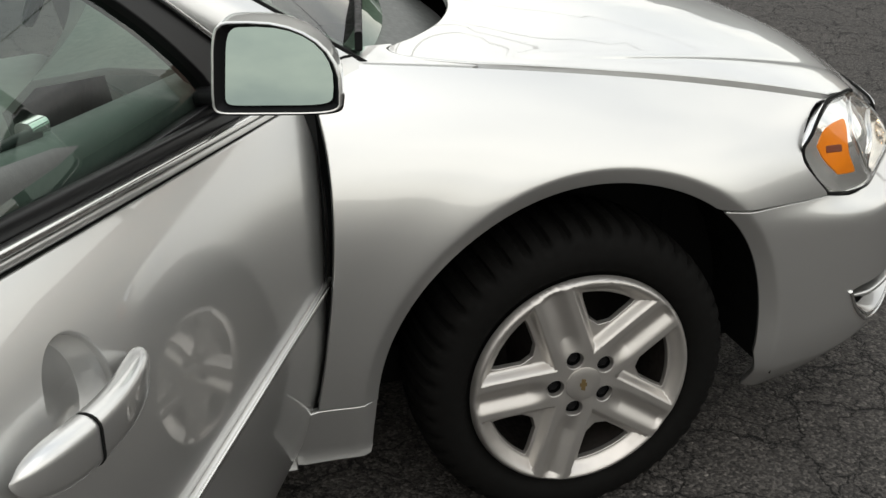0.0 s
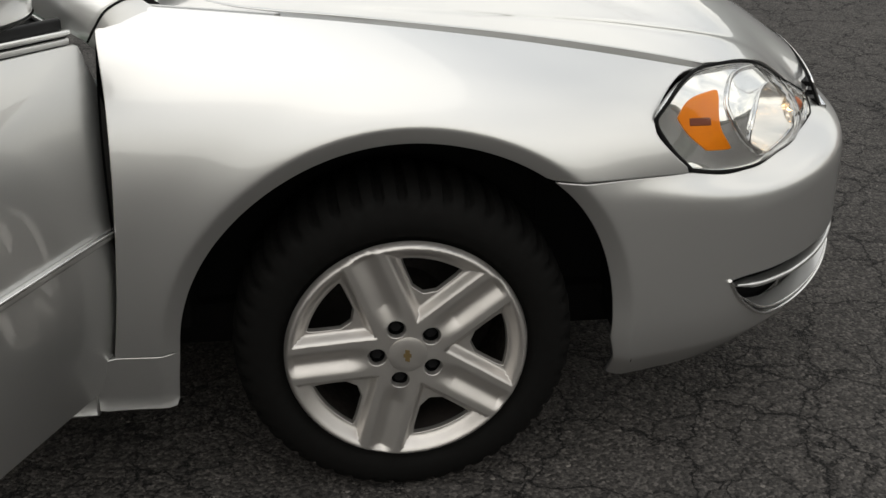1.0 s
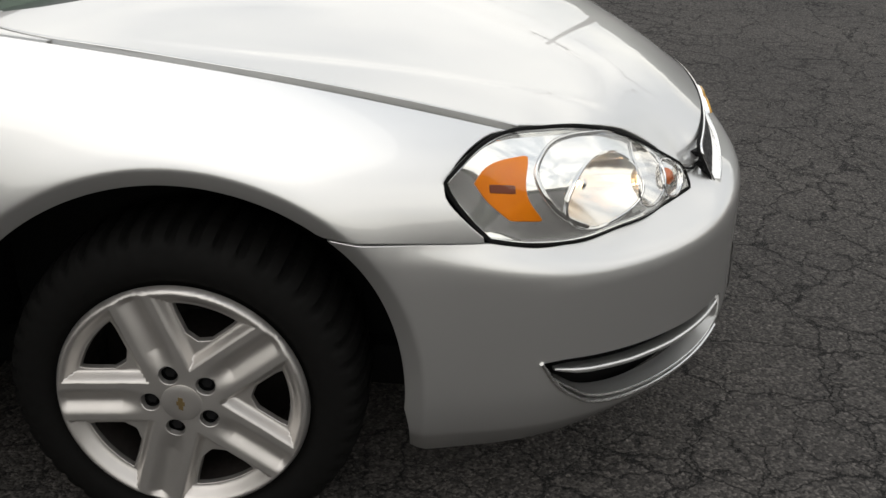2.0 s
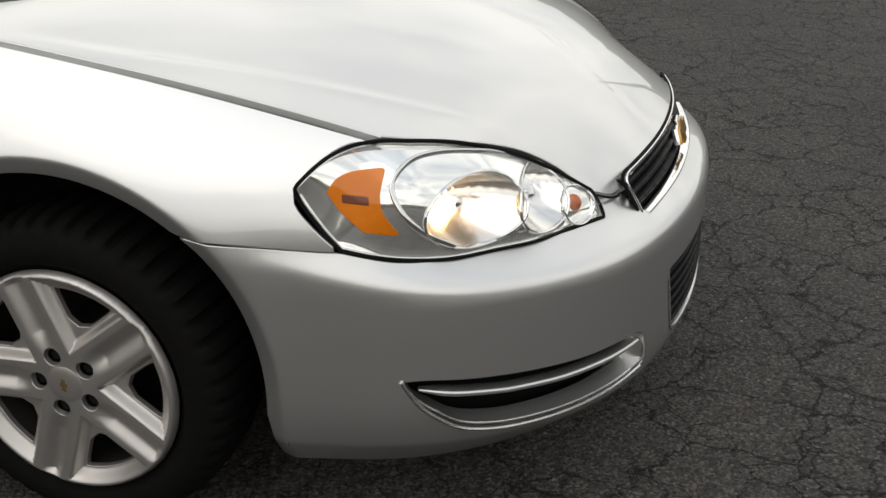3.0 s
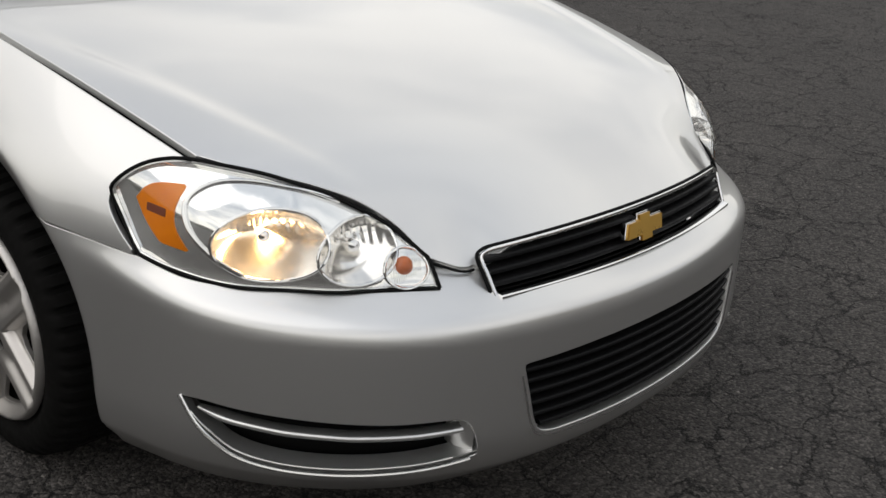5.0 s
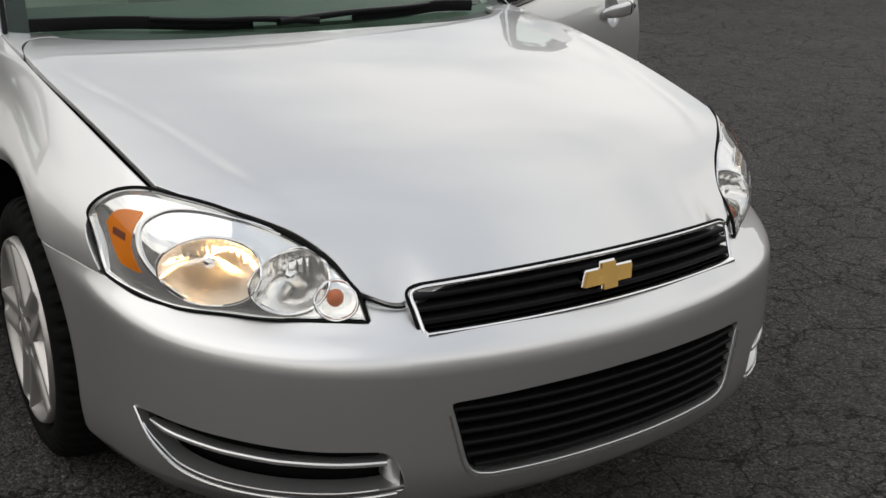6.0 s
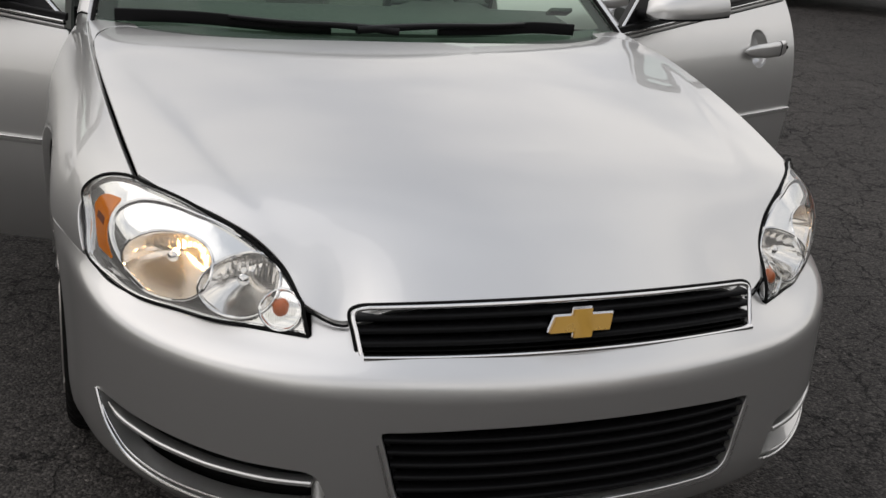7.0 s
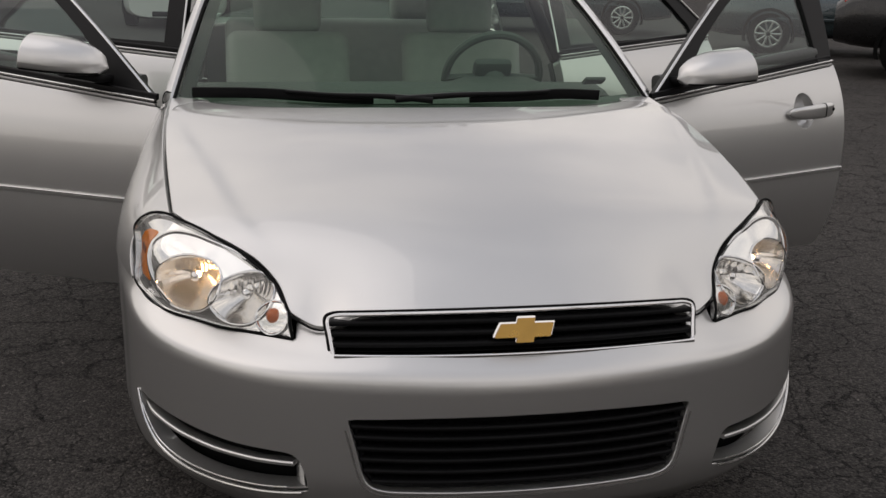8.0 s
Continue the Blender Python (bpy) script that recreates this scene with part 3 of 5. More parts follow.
# side slots in the bumper
for s in (1, -1):
    o = slot if s == 1 else slot_left
    well = panel("bumper_slot", grow(o, 0.004), lambda u, v: inset(u, v, 0.06 + 0 * u), VOID, car, "black slot with a silver bar in the bumper", step=0.05, depth=0.01, toward=(60, 0, 0.4))
    lowrow = curve([(s * a, z) for a, z in SLOT_LOW], 8)
    ramp = []
    for k, (d, dz) in enumerate(((0.001, 0.0105), (0.002, 0.0135), (0.012, 0.0150), (0.026, 0.0180), (0.040, 0.0215), (0.044, 0.0120))):
        grip = np.clip(np.minimum(np.arange(len(lowrow)), 200) / 14, 0.15, 1)
        ramp.append([inset(a, z + dz * g, np.array(d + 0.0)) for (a, z), g in zip(lowrow, grip)])
    patch(ramp, "ramp", PAINT, well, "silver sloping sill of the slot")
    lippts = np.array([tuple(inset(a, z, np.array(-0.001))) for a, z in lowrow[:-2]])
    part("lip", sweep(lippts, disc(8, 0.0042)), BRIGHT, well, "bright rolled lip")
    bar_a = np.radians(np.linspace(50.6, 25.6, 44)) * 1.05 * s
    bar_z = np.interp(np.abs(np.degrees(bar_a / 1.05)), [25, 30, 36, 42, 47, 51], [0.366, 0.360, 0.357, 0.360, 0.368, 0.380])
    bar = inset(bar_a, bar_z, np.full(44, 0.016))
    part("bar", sweep(bar, rounded(0.030, 0.011, 0.0045), scale=np.clip(np.arange(44) / 7 + 0.45, 0, 1)), PAINT, well, "silver crossbar")
    inner_lip = np.array([tuple(ramp[1][k]) for k in range(6, len(lowrow) - 6)])
    part("inner_lip", sweep(inner_lip, disc(8, 0.0020)), BRIGHT, well)
    end = [[inset(s * radians(t) * 1.05, z, np.array(d)) for z in np.linspace(0.312, 0.384, 6)] for t, d in ((24.4, 0.006), (25.0, 0.014), (25.8, 0.030), (26.2, 0.058))]
    patch(end, "end_wall", PAINT, well)

# upper grille


def grille_point(y, v, back=0.0):
    y, v = np.asarray(y, float), np.asarray(v, float)
    q = (y / 0.41)**2
    x = (1.049 - 0.049 * q) * (1 - v) + (1.015 - 0.054 * q) * v
    z = (0.604 - 0.004 * q) * (1 - v) + (0.690 - 0.013 * q) * v
    return np.stack([x - back, y, z], axis=-1)


grille_edge = np.array([(0.404, 0.04), (0.409, 0.5), (0.413, 0.80), (0.408, 0.93), (0.396, 0.985)])
side_pts = curve(grille_edge, 6)
ring = join([(y, 0.0) for y in np.linspace(-0.396, 0.396, 60)], [(0.402, 0.012)], side_pts, [(y, 1.0) for y in np.linspace(0.385, -0.385, 60)],
            [(-y, v) for y, v in side_pts[::-1]], [(-0.402, 0.012)])
upper = patch([[grille_point(y, v, 0.05) for y in np.linspace(-0.42, 0.42, 30)] for v in np.linspace(-0.12, 0.93, 5)], "upper_grille", VOID, car,
              "black slatted grille in a chrome frame")
foot = np.array([grille_point(y, 0.02, -0.004) for y in np.linspace(-0.40, 0.40, 50)])
part("chrome_sill", sweep(foot, rounded(0.024, 0.010, 0.003)), CHROME, upper, "chrome bar under the grille")
part("chrome_frame", sweep(np.array([grille_point(y, v, -0.002) for y, v in ring]), rounded(0.008, 0.006, 0.002), up=(1, 0, 0.3), closed=True), CHROME, upper, "thin chrome surround")
part("seal", sweep(np.array([grille_point(y * 1.014, max(0.03, 0.5 + (v - 0.5) * 1.10), 0.002 if v > 0.1 else 0.012) for y, v in ring]), disc(6, 0.0035), up=(1, 0, 0.3), closed=True), GASKET, upper)
for v in (0.24, 0.50, 0.76):
    part("slat", sweep(np.array([grille_point(y, v, 0.016) for y in np.linspace(-0.405, 0.405, 40)]), rounded(0.034, 0.011, 0.004)), BLACK, upper)
# gold badge: a plain slanted cross
bow = [(-0.073, 0), (-0.062, 0.0195), (-0.022, 0.0195), (-0.0185, 0.0315), (0.0265, 0.0315), (0.0225, 0.0195), (0.073, 0.0195), (0.062, -0.0125), (0.0205, -0.0125),
       (0.0175, -0.0245), (-0.0265, -0.0245), (-0.0235, -0.0125), (-0.080, -0.0125)]
bow[0] = (-0.0765, -0.004)


def badge(name, k, lift, thick, mat, bevel):
    bm = bmesh.new()
    c = grille_point(0.004, 0.52)
    face = bm.faces.new([bm.verts.new((c[0] + lift - 0.42 * b * k, c[1] + a * k, c[2] + b * k)) for a, b in bow])
    out = bmesh.ops.extrude_face_region(bm, geom=[face])
    bmesh.ops.translate(bm, vec=(thick, 0, 0.35 * thick), verts=[e for e in out["geom"] if isinstance(e, bmesh.types.BMVert)])
    bmesh.ops.recalc_face_normals(bm, faces=bm.faces)
    bmesh.ops.bevel(bm, geom=bm.edges[:], offset=bevel, segments=2, affect="EDGES")
    return part(name, bm, mat, upper, "gold cross-shaped badge" if mat is GOLD else "chrome edge of the badge", smooth=False)


badge("badge", 0.86, 0.008, 0.010, GOLD, 0.0012)
badge("badge_edge", 0.91, 0.0, 0.012, CHROME, 0.0012)

# fenders, rockers and wheel wells
door_gap = [(-0.522, 0.357), (-0.506, 0.46), (-0.492, 0.59), (-0.485, 0.715), (-0.486, 0.832), (-0.497, 0.924), (-0.493, 0.962), (-0.47, 0.966)]
lamp_rear = [(0.577, 0.811), (0.536, 0.811), (0.501, 0.795), (0.468, 0.763), (0.458, 0.736), (0.466, 0.713), (0.50, 0.676), (0.535, 0.6435)]
for s in (-1, 1):
    arch = []
    for phi in np.linspace(52.3, 176, 50):
        r = arch_radius(phi)
        arch.append((r * math.cos(radians(phi)), WHEEL_Z + r * math.sin(radians(phi))))
    outline = join(curve(door_gap), [(x, seam_z(x) - 0.006) for x in np.linspace(-0.46, 0.57, 40)], curve(lamp_rear),
                   curve([(0.535, 0.6435), (0.42, 0.651), arch[0]]), arch, [(arch[-1][0] - 0.004, 0.357)])
    arch_rows = [(r * math.cos(radians(f)), WHEEL_Z + r * math.sin(radians(f))) for f in np.arange(40, 185, 1.6)
                 for r in arch_radius(f) + np.array([0.008, 0.016, 0.022, 0.026, 0.030, 0.034, 0.038, 0.045, 0.056])]
    panel("fender", resample(np.vstack([outline, outline[:1]]), 0.014)[:-1], lambda x, z: np.stack([x, s * fender_w(x, z), z], axis=-1), PAINT, car, step=0.028,
          depth=0.014, toward=(0.1, s * 60, 0.6), edge=0.0025, extra=arch_rows)
    rocker = join([(-0.412, 0.351), (-0.418, 0.30), (-0.423, 0.243)], [(-0.564, 0.240), (-0.564, 0.34), (-0.522, 0.351)])
    panel("rocker_end", resample(np.vstack([rocker, rocker[:1]]), 0.014)[:-1], lambda x, z: np.stack([x, s * (fender_w(x, z) - 0.002 + 0.35 * np.clip(0.262 - z, 0, 1)), z], axis=-1),
          PAINT, car, step=0.03, depth=0.014, toward=(0.1, s * 60, 0.6), edge=0.0025)
    sill = join([(-0.569, 0.33), (-0.569, 0.240), (-2.35, 0.240), (-2.35, 0.33)])
    panel("rocker", resample(np.vstack([sill, sill[:1]]), 0.03)[:-1], lambda x, z: np.stack([x, s * (0.918 - 0.9 * np.clip(z - 0.30, 0, 1) + 0.35 * np.clip(0.262 - z, 0, 1)), z], axis=-1),
          PAINT, car, step=0.05, depth=0.03, toward=(-1.5, s * 60, 0.6), edge=0.004)
    # wheel well
    rows = []
    for y in (0.885, 0.80, 0.70, 0.62):
        rows.append([(0.45 * math.cos(radians(f)), s * y, WHEEL_Z - 0.01 + 0.43 * math.sin(radians(f))) for f in np.linspace(-8, 188, 30)])
    rows.append([(0.02 * math.cos(radians(f)), s * 0.60, WHEEL_Z + 0.02 * math.sin(radians(f))) for f in np.linspace(-8, 188, 30)])
    patch(rows, "wheel_well", VOID, car, "black wheel well lining")
    # black strip closing the fender's edge behind the open door
    patch([[(-0.50 - 0.0 * z, s * (fender_w(-0.5, z) - d), z) for z in np.linspace(0.30, 0.95, 16)] for d in (0.012, 0.06, 0.16)], "hinge_strip", GLOSS_BLACK, car, "black strip behind the fender's rear edge")
    # corner of the cowl between hood and windscreen
    cowl = join(curve([(-0.2, 0.7985), (-0.28, 0.783), (-0.331, 0.75), (-0.342, 0.705), (-0.322, 0.68)]), [(-0.37, 0.688), (-0.43, 0.72), (-0.475, 0.765), (-0.492, 0.800), (-0.44, 0.803)])
    panel("cowl_corner", resample(np.vstack([cowl, cowl[:1]]), 0.012)[:-1], lambda x, y: np.stack([x, s * y, hood_sheet(x, y) + (seam_z(x) - 0.003 - hood_sheet(x, 0.80)) * np.clip((y - 0.62) / 0.18, 0, 1)**2], axis=-1), PAINT, car, step=0.03, depth=0.012, toward=(0, 0, 60))

# headlights
LENS = [(0.541, 0.85, 0.641), (0.504, 0.85, 0.677), (0.463, 0.853, 0.735), (0.473, 0.851, 0.761), (0.505, 0.826, 0.793), (0.539, 0.794, 0.810), (0.58, 0.756, 0.813),
        (0.641, 0.71, 0.806), (0.696, 0.66, 0.793), (0.745, 0.607, 0.771), (0.794, 0.555, 0.742), (0.849, 0.513, 0.707), (0.914, 0.491, 0.669), (0.942, 0.485, 0.616),
        (0.86, 0.60, 0.612), (0.78, 0.69, 0.611), (0.704, 0.764, 0.612), (0.62, 0.81, 0.619)]
polar = [(math.atan2(y, x), z, math.hypot(x, y)) for x, y, z in LENS]
lens_sheet = Sheet(polar + [(radians(46), 0.70, 1.044), (radians(36), 0.67, 1.050), (radians(51), 0.765, 1.012), (radians(56), 0.72, 1.000), (radians(42), 0.745, 1.018)])


def lens_point(a, z, s, back=0.0):
    t = np.asarray(a, float) / 1.05
    r = lens_sheet(t, np.asarray(z, float)) - back
    return np.stack([r * np.cos(t), s * r * np.sin(t), z + 0 * t], axis=-1)


corner = [(a * 1.05, z) for a, z, _ in polar]
lamp_outline = resample(join(curve(corner[0:13], 6), [corner[13]], curve(corner[13:] + corner[:1], 6), ), 0.010)
BOWLS = [("low_beam", 43.9, 0.690, 5.7, 0.062, -0.25), ("high_beam", 35.3, 0.678, 4.0, 0.053, -0.2), ("turn_signal", 30.6, 0.650, 2.2, 0.033, -0.1)]
amber_outline = resample(np.vstack([curve(az([(58.4, 0.738), (57.3, 0.760), (55.6, 0.771), (52.7, 0.776)]), 5), curve(az([(52.7, 0.776), (53.6, 0.740), (53.5, 0.705), (52.0, 0.665)]), 5)[1:],
                                    curve(az([(55.2, 0.672), (57.2, 0.706), (58.4, 0.738)]), 5)]), 0.008)[:-1]


def bowl_outline(t, z, dt, dz, lean, k=1.0, n=160):
    return [(radians(t + dt * k * math.cos(f) + lean * dt * math.sin(f) * 0.3) * 1.05, z + dz * k * math.sin(f)) for f in np.arange(n) * 2 * math.pi / n]


for s in (-1, 1):
    light = new("headlight")
    light.parent = car
    tagged(light, "clear headlight with chrome bowls, amber side reflector and low beam lit")
    lens = panel("lens", grow(lamp_outline, -0.004), lambda a, z: lens_point(a, z, s), LENS_GLASS, light, "clear plastic lens", step=0.022, depth=0.006, toward=(30, s * 40, 5), edge=0.002)
    lens.visible_shadow = False
    part("gasket", sweep(np.array([lens_point(a, z, s, 0.004) for a, z in grow(lamp_outline, -0.001)]), disc(8, 0.0036), up=(0.7, s * 0.7, 0.1), closed=True), GASKET, light, "black rubber seal")
    holes = [bowl_outline(*b[1:]) for b in BOWLS[:2]]
    def depth_at(a, z):
        floor_z = np.interp(np.degrees(np.asarray(a) / 1.05), [27, 35, 47, 52.6, 57.5], [0.614, 0.6105, 0.6105, 0.617, 0.6365])
        return 0.011 + 0.04 * 0.010 * np.logaddexp(0, (z - 0.700) / 0.010) - 0.005 * np.exp(-((z - floor_z) / 0.010)**2)
    panel("bezel", grow(lamp_outline, -0.007), lambda a, z: lens_point(a, z, s, depth_at(a, z)), BEZEL, light, "chrome inner bezel", step=0.02, depth=0.01, holes=holes, toward=(30, s * 40, 5))
    skirt = grow(lamp_outline, -0.006)
    skirt = np.vstack([skirt, skirt[:1]])
    patch([[lens_point(a, z, s, 0.003 + (float(depth_at(a, z)) - 0.003) * q) for a, z in skirt] for q in (0, 0.5, 1)], "skirt", BEZEL, light, "chrome wall behind the lens edge")
    for name, t, z, dt, dz, lean in BOWLS:
        rim_pts = np.array([lens_point(a, q, s, depth_at(np.array(a), np.array(q)) - 0.003) for a, q in bowl_outline(t, z, dt, dz, lean)])
        if name == "turn_signal":
            rim_pts = rim_pts + np.array([0.001, 0, 0])
        c = rim_pts.mean(axis=0)
        ahead = np.array([0.92, s * 0.38, 0.0])
        deep = 0.085 if name == "low_beam" else 0.06 if name == "high_beam" else 0.03
        rows = []
        for k in np.linspace(1, 0.03, 26):
            across = (rim_pts - c) @ np.array([-s * 0.38, 0.92, 0]) * k
            up = np.clip((rim_pts[:, 2] - c[2]) * k / 0.012 + 0.5, 0, 1)
            up = up * up * (3 - 2 * up)
            flute = 0.0020 * np.abs(np.sin(across * math.pi / 0.0125)) * min(1.0, (1 - k) * 8) * up
            bend = (1 - k**2) * (1 - 0.25 * up) + (1 - k**5) * 0.25 * up
            rows.append(list(c + (rim_pts - c) * k - ahead * deep * bend[:, None] + ahead * flute[:, None]))
        for r in rows:
            r.append(r[0])
        if name != "turn_signal":
            dish = patch(rows, name, LOW_BOWL if name == "low_beam" else REFLECTOR, light, "lit low beam reflector bowl" if name == "low_beam" else "chrome high beam reflector bowl")
            part("ring", sweep(rim_pts, disc(8, 0.003), up=(0.9, s * 0.4, 0), closed=True), CHROME, light, "chrome ring round the bowl")
            b = bmesh.new()
            bmesh.ops.create_uvsphere(b, u_segments=16, v_segments=10, radius=0.0065)
            bmesh.ops.scale(b, vec=(2.2, 1, 1), verts=b.verts)
            bmesh.ops.translate(b, vec=c - ahead * deep * 0.70 + np.array([0, 0, 0.004]), verts=b.verts)
            part("bulb", b, BULB if name == "low_beam" else REFLECTOR, light, "glowing warm bulb" if name == "low_beam" else "silver-tipped bulb")
            tip = c - ahead * (deep * 0.70 - 0.022) + np.array([0, 0, 0.004])
            shield = [[tip + ahead * (0.006 * (1 - q * q)) + (np.array([-s * 0.38, 0.92, 0]) * math.cos(f) + np.array([0, 0, 1]) * math.sin(f)) * 0.0115 * q for f in np.arange(17) * math.pi / 8]
                      for q in (1.0, 0.96, 0.6, 0.05)]
            patch(shield, "bulb_shield", CHROME, light, "small chrome cap before the bulb", thick=0.001)
        else:
            dish = patch(rows, name, REFLECTOR, light, "ribbed turn signal with an amber bulb")
            part("ring", sweep(rim_pts, disc(8, 0.003), up=(0.9, s * 0.4, 0), closed=True), CHROME, light)
            b = bmesh.new()
            bmesh.ops.create_uvsphere(b, u_segments=14, v_segments=10, radius=0.0185)
            bmesh.ops.translate(b, vec=c - ahead * 0.012, verts=b.verts)
            part("amber_bulb", b, AMBER_DEEP, light)
            for k in np.linspace(-0.85, 0.85, 13):
                span = math.sqrt(1 - k * k) * 0.030
                mid = c + np.array([-s * 0.38, 0.92, 0]) * k * 0.030 + ahead * 0.004
                part("rib", sweep(np.array([mid - np.array([0, 0, span]), mid + ahead * 0.004, mid + np.array([0, 0, span])]), disc(6, 0.0011), up=tuple(ahead)), LENS_GLASS, light)
    swoosh = curve(az([(37.0, 0.752), (41, 0.772), (46, 0.785), (50, 0.782), (52.3, 0.755), (52.0, 0.715), (50.0, 0.672), (46.5, 0.635)]), 8)
    part("bezel_step", sweep(np.array([lens_point(a, z, s, depth_at(np.array(a), np.array(z)) - 0.002) for a, z in swoosh]), rounded(0.010, 0.006, 0.0025), up=(0.7, s * 0.7, 0.1)), CHROME, light, "raised chrome step round the low beam")
    panel("side_reflector", amber_outline, lambda a, z: lens_point(a, z, s, depth_at(a, z) - 0.002), AMBER, light, "amber side reflector", step=0.015, depth=0.004, toward=(30, s * 40, 5))
    slotted = az([(57.0, 0.734), (54.7, 0.731), (54.7, 0.719), (57.0, 0.722)])
    panel("reflector_slot", resample(np.vstack([slotted, slotted[:1]]), 0.006)[:-1], lambda a, z: lens_point(a, z, s, depth_at(a, z) - 0.0035), AMBER_DARK, light, step=0.01, depth=0.004, toward=(30, s * 40, 5))


# wheels
def wheel(x, s):
    hub = new("wheel")
    hub.parent = car
    tagged(hub, "black tyre on a silver five-spoke wheel cover")
    face = 0.893

    def place(u, o, v):
        return (x + 0.004 + u, s * o, WHEEL_Z - 0.009 + v)

    tyre = [(0.205, 0.700), (0.215, 0.675), (0.27, 0.668), (0.305, 0.682), (0.319, 0.70), (0.3265, 0.74), (0.328, 0.79), (0.3265, 0.84), (0.319, 0.875), (0.311, 0.887), (0.302, 0.8945),
            (0.287, 0.902), (0.268, 0.9045), (0.25, 0.902), (0.240, 0.893), (0.233, 0.884), (0.215, 0.875)]

    def lug(k, j, r):
        if 5 <= j <= 8 and k % 8 < 3:
            return r - 0.010
        if j in (4, 9) and k % 8 < 3:
            return r - 0.006
        if j == 10 and k % 8 < 3:
            return r - 0.002
        return r

    part("tyre", lathe(tyre, 384, place, lug), RUBBER, hub, "black rubber tyre with shoulder tread")

    def cover_point(u, v):
        """Five broad spokes, each with a V groove, that fall away to sunken openings inside a dished ring."""
        rho = np.hypot(u, v)
        h = 0.011 + 0.005 * (rho / 0.227)**2 - 0.030 * np.clip((rho - 0.222) / 0.012, 0, 1)**2
        beside = np.full(np.shape(rho), 9.0)
        for k in range(5):
            a = radians(39 + 72 * k)
            along, off = u * math.cos(a) + v * math.sin(a), np.abs(-u * math.sin(a) + v * math.cos(a))
            band = np.clip((along - 0.066) / 0.045, 0, 1) * np.clip((0.228 - rho) / 0.016, 0, 1)
            groove = 0.5 + 0.5 * np.cos(math.pi * np.clip(off / 0.029, 0, 1))
            h = h - 0.0125 * band * groove
            beside = np.minimum(beside, np.where(along > 0, off - 0.039, 9.0))
        wall = np.clip(np.minimum(beside / 0.0165, (0.221 - rho) / 0.026), 0, 1)
        h = h - 0.021 * wall * wall * (3 - 2 * wall)
        return np.stack([x + 0.004 + u, s * (face + h), WHEEL_Z - 0.009 + v], axis=-1)

    windows = []
    for k in range(5):
        f = 75 + 72 * k
        pts = []
        tip = 0.0555 / math.sin(radians(36))
        for side in (1, -1):
            a = radians(f + side * 36)
            d, nrm = np.array([math.cos(a), math.sin(a)]), np.array([-math.sin(a), math.cos(a)]) * -side
            row = [d * r + nrm * w for r, w in ((tip * 0.98, 0.0565), (0.120, 0.0565), (0.15, 0.0565), (0.172, 0.0572), (0.184, 0.0600))]
            pts.append(np.array(row))
        a0, a1 = (math.degrees(math.atan2(p[-1][1], p[-1][0])) for p in pts)
        if a0 < a1:
            a0 += 360
        arc = np.array([(0.195 * math.cos(radians(q)), 0.195 * math.sin(radians(q))) for q in np.linspace(a0 - 2, a1 + 2, 10)])
        tip_pt = (pts[0][0] + pts[1][0]) / 2
        w = join(curve([pts[0][1], pts[0][2], pts[0][3], pts[0][4], arc[0]], 5), arc, curve([arc[-1], pts[1][4], pts[1][3], pts[1][2], pts[1][1]], 5),
                 curve([pts[1][1], tip_pt + (pts[1][0] - tip_pt) * 0.4 + 0.013 * np.array([math.cos(radians(f)), math.sin(radians(f))]),
                        tip_pt + (pts[0][0] - tip_pt) * 0.4 + 0.013 * np.array([math.cos(radians(f)), math.sin(radians(f))]), pts[0][1]], 5))
        windows.append(resample(np.vstack([w, w[:1]]), 0.0035 if x == 0 else 0.01)[:-1])
    ridge_rows = []
    for k in range(5):
        a = radians(39 + 72 * k)
        ridge_rows += [(r * math.cos(a) - o * math.sin(a), r * math.sin(a) + o * math.cos(a)) for r in np.arange(0.078, 0.224, 0.0035)
                       for o in np.linspace(-0.0545, 0.0545, 33)]
    nuts = [disc(20, 0.0195) + np.array([0.058 * math.cos(radians(39 + 72 * k)), 0.058 * math.sin(radians(39 + 72 * k))]) for k in range(5)]
    panel("wheel_cover", disc(160, 0.231), cover_point, COVER, hub, "silver five-spoke wheel cover", step=0.0042 if x == 0 else 0.012, depth=0.012, holes=windows + nuts, toward=(x, s * 60, WHEEL_Z), edge=0.002, hole_depth=0.010, slant=0.2, extra=ridge_rows if x == 0 else None)
    for k in range(5):
        cx, cz = 0.058 * math.cos(radians(39 + 72 * k)), 0.058 * math.sin(radians(39 + 72 * k))
        part("nut_well", lathe([(0.0192, face + 0.0095), (0.0188, face + 0.004), (0.0186, face - 0.02), (0.0150, face - 0.022)], 20, lambda u, o, v: place(u + cx, o, v + cz)), BLACK, hub)
        part("lug_nut", lathe([(0.0001, face - 0.002), (0.010, face - 0.002), (0.0145, face - 0.006), (0.0155, face - 0.02)], 6, lambda u, o, v: place(u + cx, o, v + cz)), BLACK, hub, smooth=False)
    cap = [(0.0001, face + 0.0150), (0.022, face + 0.0147), (0.033, face + 0.0138), (0.0368, face + 0.0125), (0.0375, face + 0.006)]
    part("centre_cap", lathe(cap, 40, place), COVER, hub)
    mark = bmesh.new()
    f0 = mark.faces.new([mark.verts.new((x + 0.004 - s * -b * 0.27, s * (face + 0.0158), WHEEL_Z - 0.009 + a * 0.18)) for a, b in bow])
    ext = bmesh.ops.extrude_face_region(mark, geom=[f0])
    bmesh.ops.translate(mark, vec=(0, -s * 0.002, 0), verts=[e for e in ext["geom"] if isinstance(e, bmesh.types.BMVert)])
    part("cap_badge", mark, DULL_GOLD, hub, "small gold cross on the cap", smooth=False)
